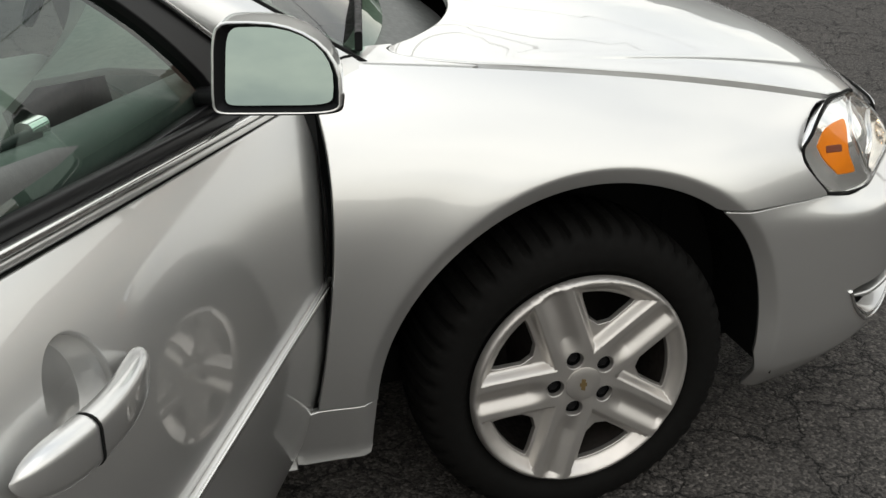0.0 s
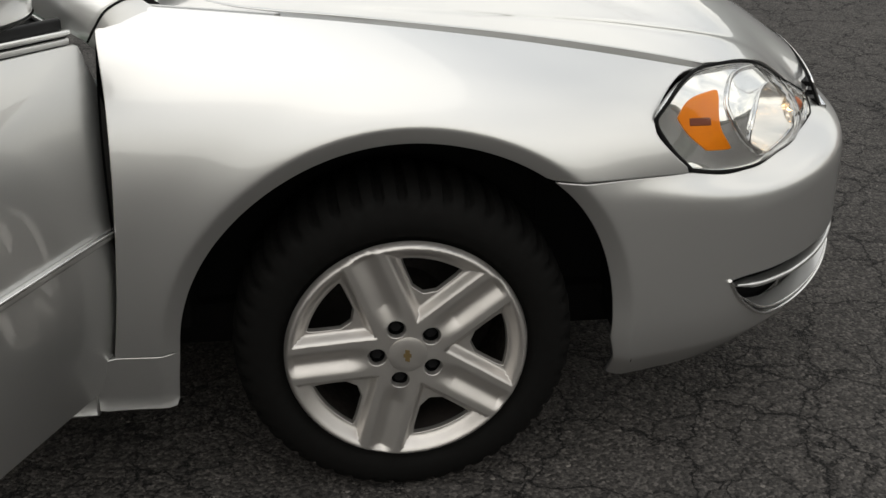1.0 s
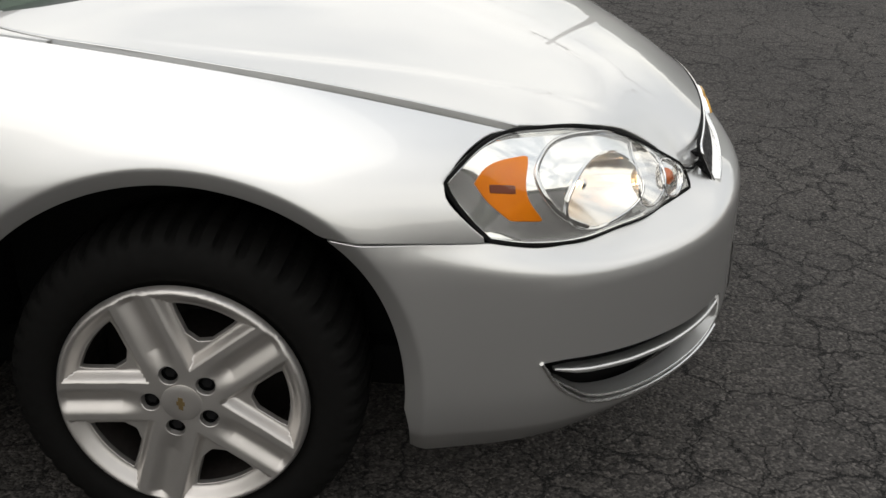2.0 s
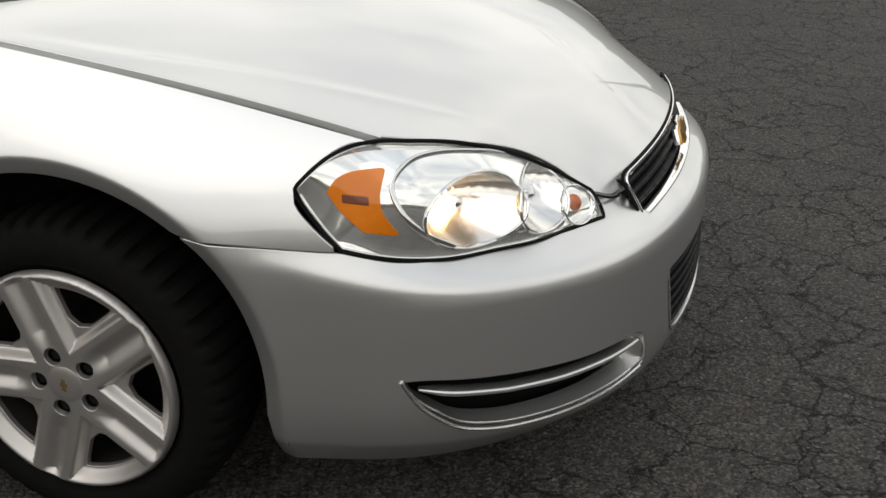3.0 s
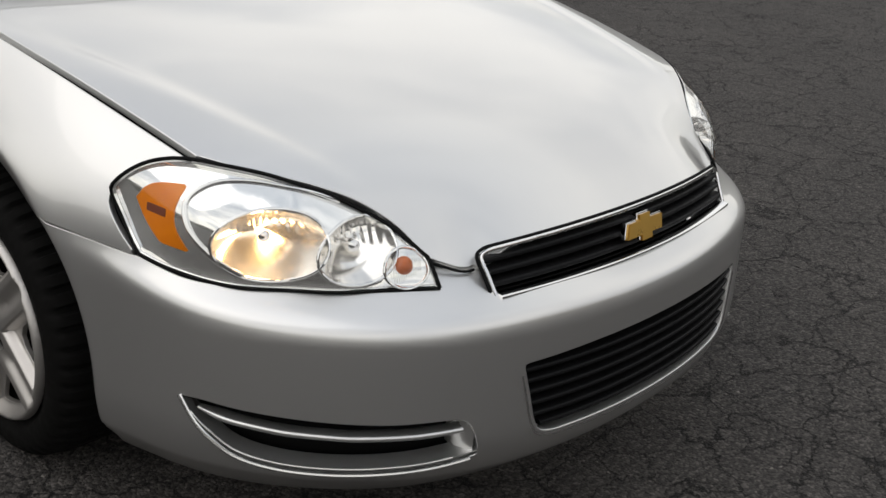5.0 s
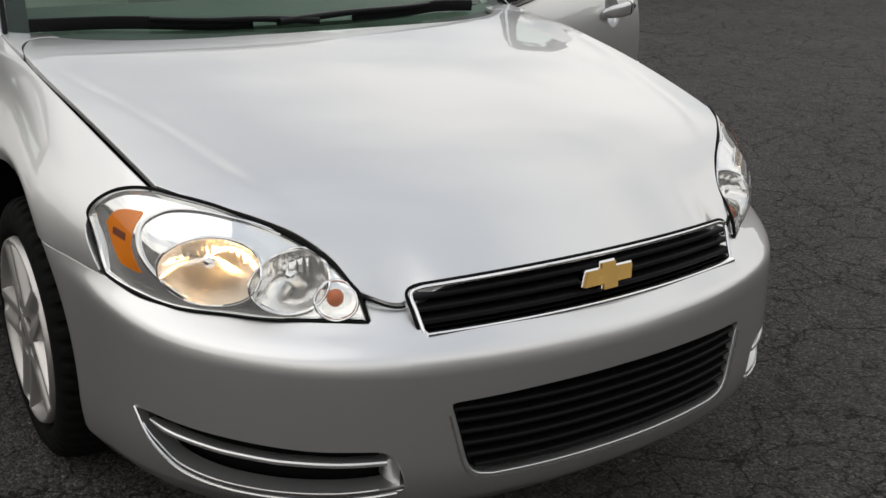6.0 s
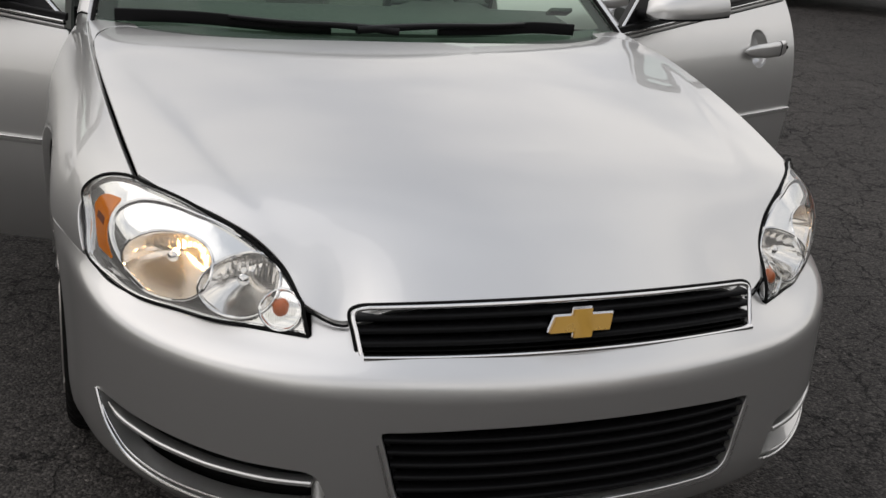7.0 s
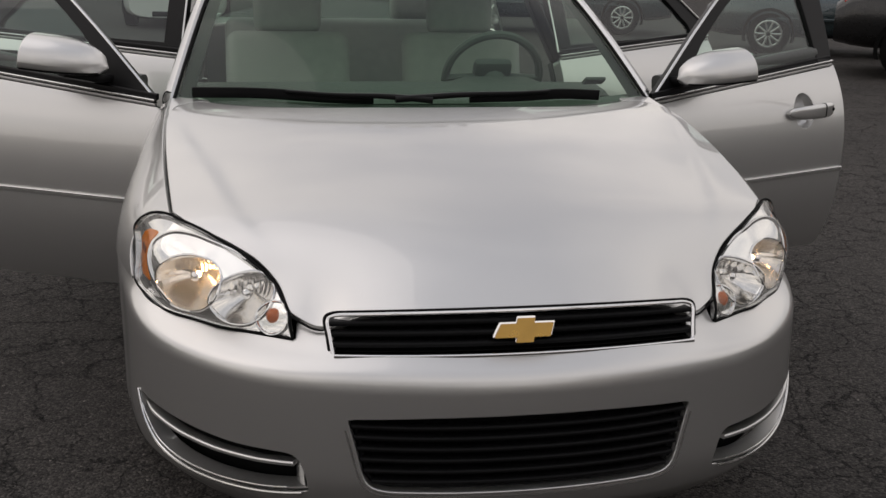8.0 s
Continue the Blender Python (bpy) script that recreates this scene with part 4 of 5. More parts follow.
    rim = [(0.232, 0.878), (0.214, 0.872), (0.205, 0.86), (0.200, 0.80), (0.196, 0.72), (0.10, 0.735), (0.08, 0.80), (0.06, 0.845), (0.0001, 0.85)]
    part("steel_rim", lathe(rim, 48, place), STEEL, hub, "dark rusty steel rim behind the cover")
    return hub


for wx in (0.0, -2.81):
    for s in (-1, 1):
        wheel(wx, s)

# ---- cabin of the silver car ----


def ws_row(v):
    """A cross line of the windscreen: v from 0 at the cowl to 1 at the roof."""
    half_w, mid_x, end_x = 0.785 * (1 - v) + 0.635 * v, -0.225 * (1 - v) - 1.12 * v, -0.405 * (1 - v) - 1.22 * v
    mid_z, end_z = 0.938 * (1 - v) + 1.41 * v, 0.955 * (1 - v) + 1.375 * v
    bow = 0.02 * math.sin(math.pi * v)
    return [(mid_x + (end_x - mid_x) * q * q + bow * 0.4, half_w * q, mid_z + (end_z - mid_z) * q * q + bow) for q in np.linspace(-1, 1, 25)]


windscreen = patch([ws_row(v) for v in np.linspace(0, 1, 14)], "windscreen", SCREEN, car, "green tinted windscreen")
windscreen.visible_shadow = False
rows = [np.array(ws_row(v)) for v in [-0.055, -0.038, -0.021, -0.004] + list(np.linspace(0.015, 1, 14))]
for s, col in ((-1, 0), (1, -1)):
    # black printed border and the silver pillar beside the glass
    edge = np.array([r[col] for r in rows])
    inner = np.array([r[col] + (r[1 if col == 0 else -2] - r[col]) * 0.75 for r in rows])
    patch([list(edge + np.array([0, 0, -0.004])), list((edge + inner) / 2 + np.array([0, 0, -0.004])), list(inner + np.array([0, 0, -0.004]))], "glass_border", GLOSS_BLACK, car, "black printed border of the windscreen")
    outer = edge + np.array([-0.005, s * 0.012, 0.006])
    pill = []
    for dx, dw, dz in ((0, 0.0, -0.004), (-0.012, 0.009, 0.008), (-0.035, 0.025, 0.008), (-0.065, 0.036, -0.008), (-0.085, 0.040, -0.035), (-0.10, 0.03, -0.06)):
        pill.append([tuple(p + np.array([dx, s * dw, dz])) for p in outer])
    patch([r[4:] for r in pill], "windscreen_pillar", PAINT, car, "silver windscreen pillar", thick=0.004)
    # the fender runs up to the pillar's foot, with a dark joint between the two
    foot = [[(x, y + (s * min(s * y, float(fender_w(x, z)) - 0.003) - y) * (1 - k / 4), z - 0.004 * q * (1 - k / 4)) for k, (x, y, z) in enumerate(r[:5])] for q, r in enumerate(pill)]
    patch(foot, "fender_corner", PAINT, car, "silver fender corner below the pillar")
    joint = np.array([np.array(r[4]) * 0.5 + np.array(r[3]) * 0.5 + np.array([0, 0, 0.0015]) for r in pill[1:]])
    part("pillar_joint", sweep(curve(joint, 4), disc(6, 0.0022)), GASKET, car)
    part("seal", sweep(edge + np.array([0, s * 0.008, 0.003]), disc(6, 0.006)), GASKET, car)
# cowl vent panel between hood and glass
cowl_rows = []
for k, (dx, dz) in enumerate(((0.17, -0.075), (0.10, -0.045), (0.05, -0.022), (0.0, -0.010), (-0.02, -0.004), (-0.05, 0.012))):
    cowl_rows.append([(p[0] + dx, p[1], p[2] + dz) for p in ws_row(0.0)])
patch(cowl_rows, "cowl_vent", DASH, car, "grey plastic cowl below the windscreen")
# wipers
for a, b, c in (((-0.398, -0.735, 0.978), (-0.300, -0.30, 0.972), (-0.265, 0.02, 0.958)), ((-0.335, 0.60, 0.974), (-0.285, 0.32, 0.978), (-0.27, -0.10, 0.960))):
    wiper = new("wiper")
    wiper.parent = car
    tagged(wiper, "black windscreen wiper resting on the glass")
    path = curve([a, tuple((np.array(a) + b) / 2 + np.array([0, 0, 0.006])), b, tuple((np.array(b) + c) / 2 + np.array([0, 0, 0.004])), c], 6)
    part("blade", sweep(path[:len(path) * 3 // 4], rounded(0.014, 0.034, 0.004)), BLACK, wiper)
    part("arm", sweep(path[len(path) // 3:] + np.array([0.012, 0, 0.012]), rounded(0.024, 0.016, 0.005), scale=np.linspace(0.6, 1.3, len(path) - len(path) // 3)), GLOSS_BLACK, wiper)
# roof, rear window, boot and rear quarters
roof_rows = []
for v in np.linspace(0, 1, 10):
    x, zc, w = -1.12 - 1.35 * v, 1.412 + 0.045 * math.sin(math.pi * (0.25 + 0.6 * v)) - 0.03 * v, 0.60 + 0.04 * math.sin(math.pi * v)
    roof_rows.append([(x - 0.10 * q * q * (1 - v), w * 1.06 * q, zc - 0.035 * q * q - 0.02 * q**6) for q in np.linspace(-1, 1, 19)])
patch(roof_rows, "roof", PAINT, car, "silver roof", thick=0.02)
back_rows = []
for v in np.linspace(0, 1, 8):
    w = 0.61 + 0.12 * v
    back_rows.append([(-2.47 - 0.72 * v - 0.08 * (1 - q * q), w * q, 1.40 - 0.36 * v - 0.03 * q * q + 0.02 * math.sin(math.pi * v)) for q in np.linspace(-1, 1, 15)])
rear_glass = patch(back_rows, "rear_window", WINDOW, car, "tinted rear window")
rear_glass.visible_shadow = False
boot_rows = []
for v in np.linspace(0, 1, 12):
    x = -3.15 - 0.80 * min(v * 1.3, 1.0)
    z = 1.04 - 0.03 * min(v * 1.3, 1) if v < 0.75 else 1.01 - 0.62 * (v - 0.75) / 0.25
    boot_rows.append([(x + 0.10 * (1 if v > 0.5 else 0) * q**4, 0.80 * q, z - 0.05 * q**4) for q in np.linspace(-1, 1, 15)])
patch(boot_rows, "boot_lid", PAINT, car, "silver boot lid", thick=0.01)
for s in (-1, 1):
    quarter = []
    for z, w, x0 in ((0.26, 0.88, -2.42), (0.42, 0.91, -2.52), (0.62, 0.925, -2.60), (0.80, 0.915, -2.62), (0.95, 0.87, -2.62), (1.02, 0.80, -2.64)):
        row = []
        for x in np.linspace(x0, -3.95, 30):
            zz = max(z, WHEEL_Z + math.sqrt(max(0.0, 0.40**2 - (x + 2.81)**2))) if z < 0.7 else z
            row.append((x, s * (w - 0.10 * max(0, (-x - 3.5) / 0.45)**2), zz))
        quarter.append(row)
    patch(quarter, "rear_quarter", PAINT, car, "silver rear quarter panel", thick=0.01)
    patch([[(-2.45 - 0.75 * v, s * (0.66 + 0.18 * v) + s * d * 0.3, 1.375 - 0.36 * v - d) for v in np.linspace(0, 1, 6)] for d in (0.0, 0.10, 0.34)], "rear_pillar", PAINT, car, "silver rear pillar", thick=0.01)
    part("centre_pillar", sweep(np.array([(-1.66, s * 0.88, 0.40), (-1.66, s * 0.87, 0.90), (-1.70, s * 0.64, 1.38)]), rounded(0.05, 0.10, 0.015), up=(1, 0, 0)), GLOSS_BLACK, car, "black centre door pillar")
    part("roof_rail", sweep(np.array([(-1.20, s * 0.655, 1.365), (-1.7, s * 0.665, 1.395), (-2.45, s * 0.655, 1.37)]), rounded(0.04, 0.05, 0.012), up=(0, 0, 1)), PAINT, car)
patch([[(x, w, z) for w in np.linspace(-0.86, 0.86, 9)] for x, z in ((-3.93, 0.62), (-3.99, 0.55), (-4.0, 0.40), (-3.93, 0.26))], "rear_bumper", PAINT, car, "silver rear bumper", thick=0.012)
patch([[(-3.94, y, z) for y in np.linspace(-0.82, 0.82, 9)] for z in (0.24, 0.5, 0.8, 1.0)], "rear_panel", PAINT, car, "silver rear panel", thick=0.012)
part("underbody", box((4.55, 1.30, 0.10), (-1.55, 0, 0.26), 0.02), VOID, car, "dark underbody")
# two black trays added to keep light from the ground under the car
part("shade_tray", box((1.90, 1.72, 0.06), (-1.40, 0, 0.228), 0.01), VOID, car, "added black tray that shades the ground under the cabin")
part("front_shade_tray", box((0.34, 1.06, 0.05), (0.58, 0, 0.235), 0.01), VOID, car, "added black tray that blocks light behind the bumper")
part("engine_bay", box((0.95, 1.16, 0.40), (0.12, 0, 0.50), 0.03), VOID, car, "dark engine bay")
part("bumper_beam", box((0.10, 0.95, 0.20), (0.84, 0, 0.40), 0.02), VOID, car)
part("cabin_floor", box((2.75, 1.66, 0.05), (-1.95, 0, 0.33), 0.01), DASH, car, "dark grey cabin floor")
part("bulkhead", box((0.06, 1.58, 0.58), (-0.43, 0, 0.62), 0.01), VOID, car)
for s in (-1, 1):
    part("inner_side", box((0.80, 0.05, 0.50), (-0.10, s * 0.60, 0.62), 0.01), VOID, car)

# dashboard, wheel and seats
dash_rows = []
for dx, dz in ((0.16, 0.0), (0.05, 0.03), (-0.10, 0.045), (-0.22, 0.03), (-0.27, -0.02), (-0.25, -0.12), (-0.20, -0.35)):
    dash_rows.append([(-0.62 + dx - 0.10 * q * q, 0.74 * q, 0.930 + dz - 0.015 * q * q + (0.02 if 0.25 < q < 0.75 and -0.2 > dx > -0.26 else 0)) for q in np.linspace(-1, 1, 25)])
dashboard = patch(dash_rows, "dashboard", DASH, car, "grey moulded dashboard", thick=0.012)
steering = new("steering_wheel")
steering.parent = car
tagged(steering, "dark grey steering wheel behind the windscreen")
lean = Matrix.Translation((-0.93, 0.37, 0.965)) @ Matrix.Rotation(radians(-65), 4, "Y")
ring_pts = np.array([tuple(lean @ Vector((0.185 * math.cos(f), 0.185 * math.sin(f), 0))) for f in np.arange(40) * 2 * math.pi / 40])
part("rim", sweep(ring_pts, disc(8, 0.016), up=tuple(lean.to_3x3() @ Vector((0, 0, 1))), closed=True), DASH, steering)
hubbox = box((0.13, 0.15, 0.05), (0, 0, 0.02), 0.02)
bmesh.ops.transform(hubbox, matrix=lean, verts=hubbox.verts)
part("hub", hubbox, DASH, steering)
for f in (90, -90, 180):
    a, b = lean @ Vector((0.04 * math.cos(radians(f)), 0.04 * math.sin(radians(f)), 0.01)), lean @ Vector((0.18 * math.cos(radians(f)), 0.18 * math.sin(radians(f)), 0))
    part("spoke", sweep(np.array([tuple(a), tuple((a + b) / 2), tuple(b)]), rounded(0.035, 0.016, 0.006), up=(0.3, 0.2, 0.9)), DASH, steering)
part("steering_column", sweep(np.array([(-0.90, 0.37, 0.95), (-0.72, 0.37, 0.88)]), disc(12, 0.05)), DASH, car)


def cushion(size, at, tilt, bulge=0.0):
    b = box(size, (0, 0, 0), min(size) * 0.35, 4)
    bmesh.ops.transform(b, matrix=Matrix.Translation(at) @ Matrix.Rotation(radians(tilt), 4, "Y"), verts=b.verts)
    return b


def seat(x, y, wide, count):
    st = new("seat")
    st.parent = car
    tagged(st, "light grey cloth car seat with headrest")
    part("seat_cushion", cushion((0.52, wide, 0.16), (x, y, 0.55), -6), CLOTH, st)
    part("backrest", cushion((0.15, wide * 0.97, 0.56), (x - 0.34, y, 0.81), -16), CLOTH, st)
    for k in range(count):
        hy = y + (k - (count - 1) / 2) * wide / max(count, 1) * 1.0
        part("headrest", cushion((0.11, 0.29, 0.20), (x - 0.455, hy, 1.175), -10), CLOTH, st, "light grey headrest")
        for d in (-0.06, 0.06):
            part("post", sweep(np.array([(x - 0.43, hy + d, 1.04), (x - 0.45, hy + d, 1.12)]), disc(8, 0.007)), CHROME, st)


seat(-1.22, -0.38, 0.54, 1)
seat(-1.22, 0.38, 0.54, 1)
seat(-2.15, 0.0, 1.36, 2)
vent = part("demister_vent", box((0.05, 0.075, 0.012), (-0.57, 0.66, 0.995), 0.003, turn=Matrix.Rotation(radians(-25), 4, "Y")), DASH, car, "dark slotted vent at the dashboard's end")
part("interior_mirror", box((0.03, 0.22, 0.06), (-1.0, 0.0, 1.30), 0.012), BLACK, car, "black rear-view mirror")

# ---- doors ----


def swing(pts, hinge, angle, s):
    """Turn points of a closed door about its upright hinge; s is the car's side."""
    p = np.asarray(pts, float)
    a = radians(angle) * -s
    x, y = p[..., 0] - hinge[0], p[..., 1] - s * hinge[1]
    return np.stack([hinge[0] + x * math.cos(a) - y * math.sin(a), s * hinge[1] + x * math.sin(a) + y * math.cos(a), p[..., 2]], axis=-1)


def door_w(x, z):
    return 0.928 - 0.060 * np.clip((z - 0.58) / 0.37, 0, 1.2)**3.0 - 0.55 * np.clip(0.56 - z, 0, 1)**2 + 0 * x


def glass_w(z):
    """Half width of the leaning window frame."""
    return 0.856 - 0.40 * (z - 0.95) - 0.18 * np.clip(z - 0.95, 0, 1)**2


def door(s, x0, x1, hinge, angle, front, belt_rear=0.992):
    far = (hinge[0] + 40 * math.sin(radians(angle)), s * (hinge[1] + 40 * math.cos(radians(angle))), 0.6)
    belt = spline((x0, 0.928 if front else 0.985), (x1, belt_rear if front else 1.015))
    lead = [(x + (x0 + 0.485), z) for x, z in ((-0.526, 0.300), (-0.518, 0.46), (-0.506, 0.59), (-0.500, 0.715), (-0.501, 0.832), (-0.510, 0.915))] if front else \
        [(x0 + 0.004, 0.300), (x0, 0.60), (x0 - 0.005, 0.97)]
    tail = [(x1, float(belt(x1)) - 0.012), (x1 + 0.0, 0.80), (x1 + 0.008, 0.60), (x1 + 0.03, 0.42), (x1 + 0.055, 0.30)] if front else \
        [(x1, float(belt(x1)) - 0.012), (x1 - 0.01, 0.80), (x1 + 0.06, 0.62), (x1 + 0.16, 0.42), (x1 + 0.20, 0.30)]
    outline = join(curve(lead), [(lead[-1][0] - 0.008, float(belt(lead[-1][0])) - 0.021)], [(x, float(belt(x)) - 0.021) for x in np.linspace(lead[-1][0] - 0.02, x1 + 0.01, 30)],
                   curve(tail), [(tail[-1][0] + 0.02, 0.283)], [(lead[0][0] - 0.02, 0.283)])

    def skin(x, z):
        return swing(np.stack([x, s * door_w(x, z), z + 0 * x], axis=-1), hinge, angle, s)

    hx0, hx1, hz = (x1 + 0.335, x1 + 0.085, 0.850) if front else (x1 + 0.36, x1 + 0.10, 0.868)
    mid = (hx0 + hx1) / 2 + 0.024
    cup = disc(40, 0.060, 0.070) + np.array([mid, hz])
    leaf = panel("front_door" if front else "rear_door", resample(np.vstack([outline, outline[:1]]), 0.016)[:-1], skin, PAINT, car,
                 "silver %s door standing open" % ("front" if front else "rear"), step=0.04, depth=0.05, toward=far, edge=0.003, holes=[cup], hole_depth=0.008)
    # inner side of the leaf
    inner = grow(resample(np.vstack([outline, outline[:1]]), 0.03)[:-1], -0.012)
    panel("door_trim", inner, lambda x, z: swing(np.stack([x, s * (door_w(x, z) - 0.075), z + 0 * x], axis=-1), hinge, angle, s), DASH, leaf, "grey inner door trim", step=0.08, depth=-0.03,
          toward=tuple(-np.array(far)))
    # rubbing strip
    strip = np.array([(x, s * (door_w(x, 0.597) + 0.004), 0.595 - 0.011 * (x - x0)) for x in np.linspace(lead[2][0] - 0.012, x1 + 0.012, 30)])
    part("side_moulding", sweep(swing(strip, hinge, angle, s), rounded(0.010, 0.018, 0.004)), PAINT, leaf, "silver rubbing strip with a bright edge")
    strip2 = strip + np.array([0, s * 0.006, 0.006])
    part("moulding_edge", sweep(swing(strip2, hinge, angle, s), rounded(0.005, 0.006, 0.002)), BRIGHT, leaf)
    # belt line
    bx = np.linspace(lead[-1][0] - 0.012, x1 + 0.008, 30)
    beltline = np.array([(x, s * (door_w(x, belt(x)) - 0.002), float(belt(x))) for x in bx])
    for title, mat, d, dz, w, h, note in (("belt_seal", GLOSS_BLACK, -0.012, 0.012, 0.016, 0.022, ""), ("belt_moulding", BRIGHT, 0.004, 0.001, 0.016, 0.009, "bright belt moulding under the window"),
                                          ("belt_groove", GASKET, -0.002, -0.0060, 0.010, 0.005, ""), ("belt_strip", PAINT, 0.001, -0.0135, 0.012, 0.011, "silver strip below the belt moulding"), ("belt_lower_seal", GASKET, -0.002, -0.0205, 0.010, 0.006, "")):
        part(title, sweep(swing(beltline + np.array([0, s * d, dz]), hinge, angle, s), rounded(w, h, min(w, h) * 0.3)), mat, leaf, note)
    if front:
        # padded inner sill with the pull lever, seen through the glass
        sill = np.array([(x, s * (float(door_w(np.array(x), np.array(0.95))) - 0.088), float(belt(x)) + 0.028) for x in bx[3:-2]])
        part("inner_sill", sweep(swing(sill, hinge, angle, s), rounded(0.060, 0.070, 0.024, 4)), DASH, leaf, "grey padded sill of the inner door")
        lever = np.array([(x0 - 0.62 - d, s * (0.775 - 0.010 * math.sin(d * 12)), float(belt(x0 - 0.62)) + 0.066) for d in (0.0, 0.03, 0.07, 0.12, 0.17)])
        part("pull_lever", sweep(swing(lever, hinge, angle, s), rounded(0.016, 0.020, 0.006), scale=(0.8, 1, 1, 1, 0.7)), GLOSS_BLACK, leaf, "black inner pull lever")
        part("lever_cup", sweep(swing(lever[:2] + np.array([0.015, -s * 0.004, 0.002]), hinge, angle, s), rounded(0.024, 0.028, 0.008)), CHROME, leaf, "chrome lever end")
    # window frame
    if front:
        top = [(x0 - 0.055, 0.945), (x0 - 0.32, 1.155), (x0 - 0.56, 1.318), (x0 - 0.72, 1.375), (x0 - 0.95, 1.395), (x1 - 0.03, 1.395)]
        hole = join(curve([(x0 - 0.255, 0.985), (x0 - 0.27, 1.03), (x0 - 0.37, 1.135), (x0 - 0.58, 1.285), (x0 - 0.74, 1.335), (x0 - 0.95, 1.352), (x1 + 0.10, 1.352)], 5), [(x1 + 0.085, 1.01)])
    else:
        top = [(x0 - 0.01, 1.00), (x0 - 0.03, 1.25), (x0 - 0.06, 1.385), (x0 - 0.35, 1.385), (x1 + 0.30, 1.33), (x1 + 0.0, 1.10)]
        hole = join([(x0 - 0.10, 1.03), (x0 - 0.12, 1.335)], curve([(x0 - 0.12, 1.335), (x0 - 0.35, 1.335), (x1 + 0.33, 1.285), (x1 + 0.12, 1.10)], 5), [(x1 + 0.11, 1.05)])
    top_c = curve(top, 6)
    rim_outline = join(top_c, [(x1 + 0.004, float(belt(x1)) + 0.008)], [(x, float(belt(x)) + 0.004) for x in np.linspace(x1 + 0.01, x0 - 0.06, 20)])
    rim_outline = resample(np.vstack([rim_outline, rim_outline[:1]]), 0.02)[:-1]
    hole = resample(np.vstack([hole, hole[:1]]), 0.02)[:-1]

    def pane(x, z, d=0.0):
        return swing(np.stack([x, s * (glass_w(z) - d), z + 0 * x], axis=-1), hinge, angle, s)

    panel("window_frame", rim_outline, pane, GLOSS_BLACK, leaf, "black window frame", step=0.05, depth=0.03, holes=[hole], toward=far, edge=0.003)
    w = panel("window_pane", grow(hole, 0.008), lambda x, z: pane(x, z, 0.014), WINDOW, leaf, "tinted door window", step=0.06, depth=0.004, toward=far)
    w.visible_shadow = False
    n_top = len(top_c) * 4 // 5 if front else len(top_c)
    part("frame_trim", sweep(np.array([tuple(pane(np.array(x), np.array(z), -0.004)) for x, z in top_c[:n_top]]), rounded(0.008, 0.010, 0.003), up=(0, s, 0.2)), BRIGHT, leaf, "bright trim along the window frame")
    # handle in its cup
    cup_rows = []
    for k, d in ((1.05, 0.0048), (0.99, 0.009), (0.95, 0.026), (0.84, 0.044), (0.6, 0.052), (0.1, 0.054), (0.001, 0.054)):
        pts = (cup - np.array([mid, hz])) * k + np.array([mid, hz - 0.03 * (1 - k)])
        row = [swing(np.array((x, s * (float(door_w(np.array(x), np.array(z))) + 0.004 - d), z)), hinge, angle, s) for x, z in pts]
        cup_rows.append(row + row[:1])
    patch(cup_rows, "handle_cup", PAINT, leaf, "shaded cup behind the handle")
    along = (1 - np.cos(np.linspace(0, math.pi, 29))) / 2
    bar = np.array([(x, s * (float(door_w(np.array(x), np.array(hz))) + o), hz + q) for x, o, q in zip(hx0 + (hx1 - hx0) * along,
                    0.006 + 0.033 * np.sin(math.pi * along)**0.6, np.linspace(-0.006, 0.008, 29))])
    part("handle", sweep(swing(bar, hinge, angle, s), rounded(0.034, 0.062, 0.016, 5), scale=np.maximum(0.06, (1 - np.abs(2 * along - 1)**5)**0.5 * (0.80 + 0.2 * along))), PAINT, leaf, "silver pull handle")
    split = np.array([(x, s * (float(door_w(np.array(x), np.array(hz))) + o), hz + 0.003) for x, o in ((hx0 + (hx1 - hx0) * 0.66, 0.0378), (hx0 + (hx1 - hx0) * 0.672, 0.0376))])
    part("handle_joint", sweep(swing(split, hinge, angle, s), rounded(0.0325, 0.0586, 0.015, 4)), GASKET, leaf)
    if front and s == 1:
        lock = np.array([(hx1 + 0.028, s * (float(door_w(np.array(hx1), np.array(hz))) + o), hz + 0.006) for o in (0.030, 0.0415)])
        part("key_lock", sweep(swing(lock, hinge, angle, s), disc(14, 0.007)), GASKET, leaf, "black key lock")
    if front:
        # mirror housing: a rounded shell with a flat back that holds the glass
        shell = []
        for u in np.linspace(0, 1, 15):
            row = []
            k = math.sqrt(max(0.0, 1 - ((u - 0.22) / 0.78)**2)) if u > 0.22 else 1.0
            for f in np.arange(33) / 32 * 2 * math.pi:
                cw, cz = math.cos(f), math.sin(f)
                e = 0.32 if cw < 0 or cz < 0 else 0.90
                wv = (0.112 if cw > 0 else 0.042) * abs(cw)**e * (1 if cw > 0 else -1) * k
                zv = (0.086 if cz > 0 else 0.026) * abs(cz)**e * (1 if cz > 0 else -1) * k
                row.append((x0 - (0.445 if s < 0 else 0.37) + 0.25 * u + 0.16 * max(zv, 0.0) + 0.25 * wv, s * ((0.955 if s < 0 else 0.965) + wv - 0.06 * u), (1.058 if s < 0 else 1.030) - 0.025 * u + (zv if cz > 0 else zv * k**-0.6 if k > 0.05 else 0.0)))
            shell.append(row)
        mirror = patch(swing(np.array(shell), hinge, angle, s), "side_mirror", PAINT, leaf, "silver side mirror housing")
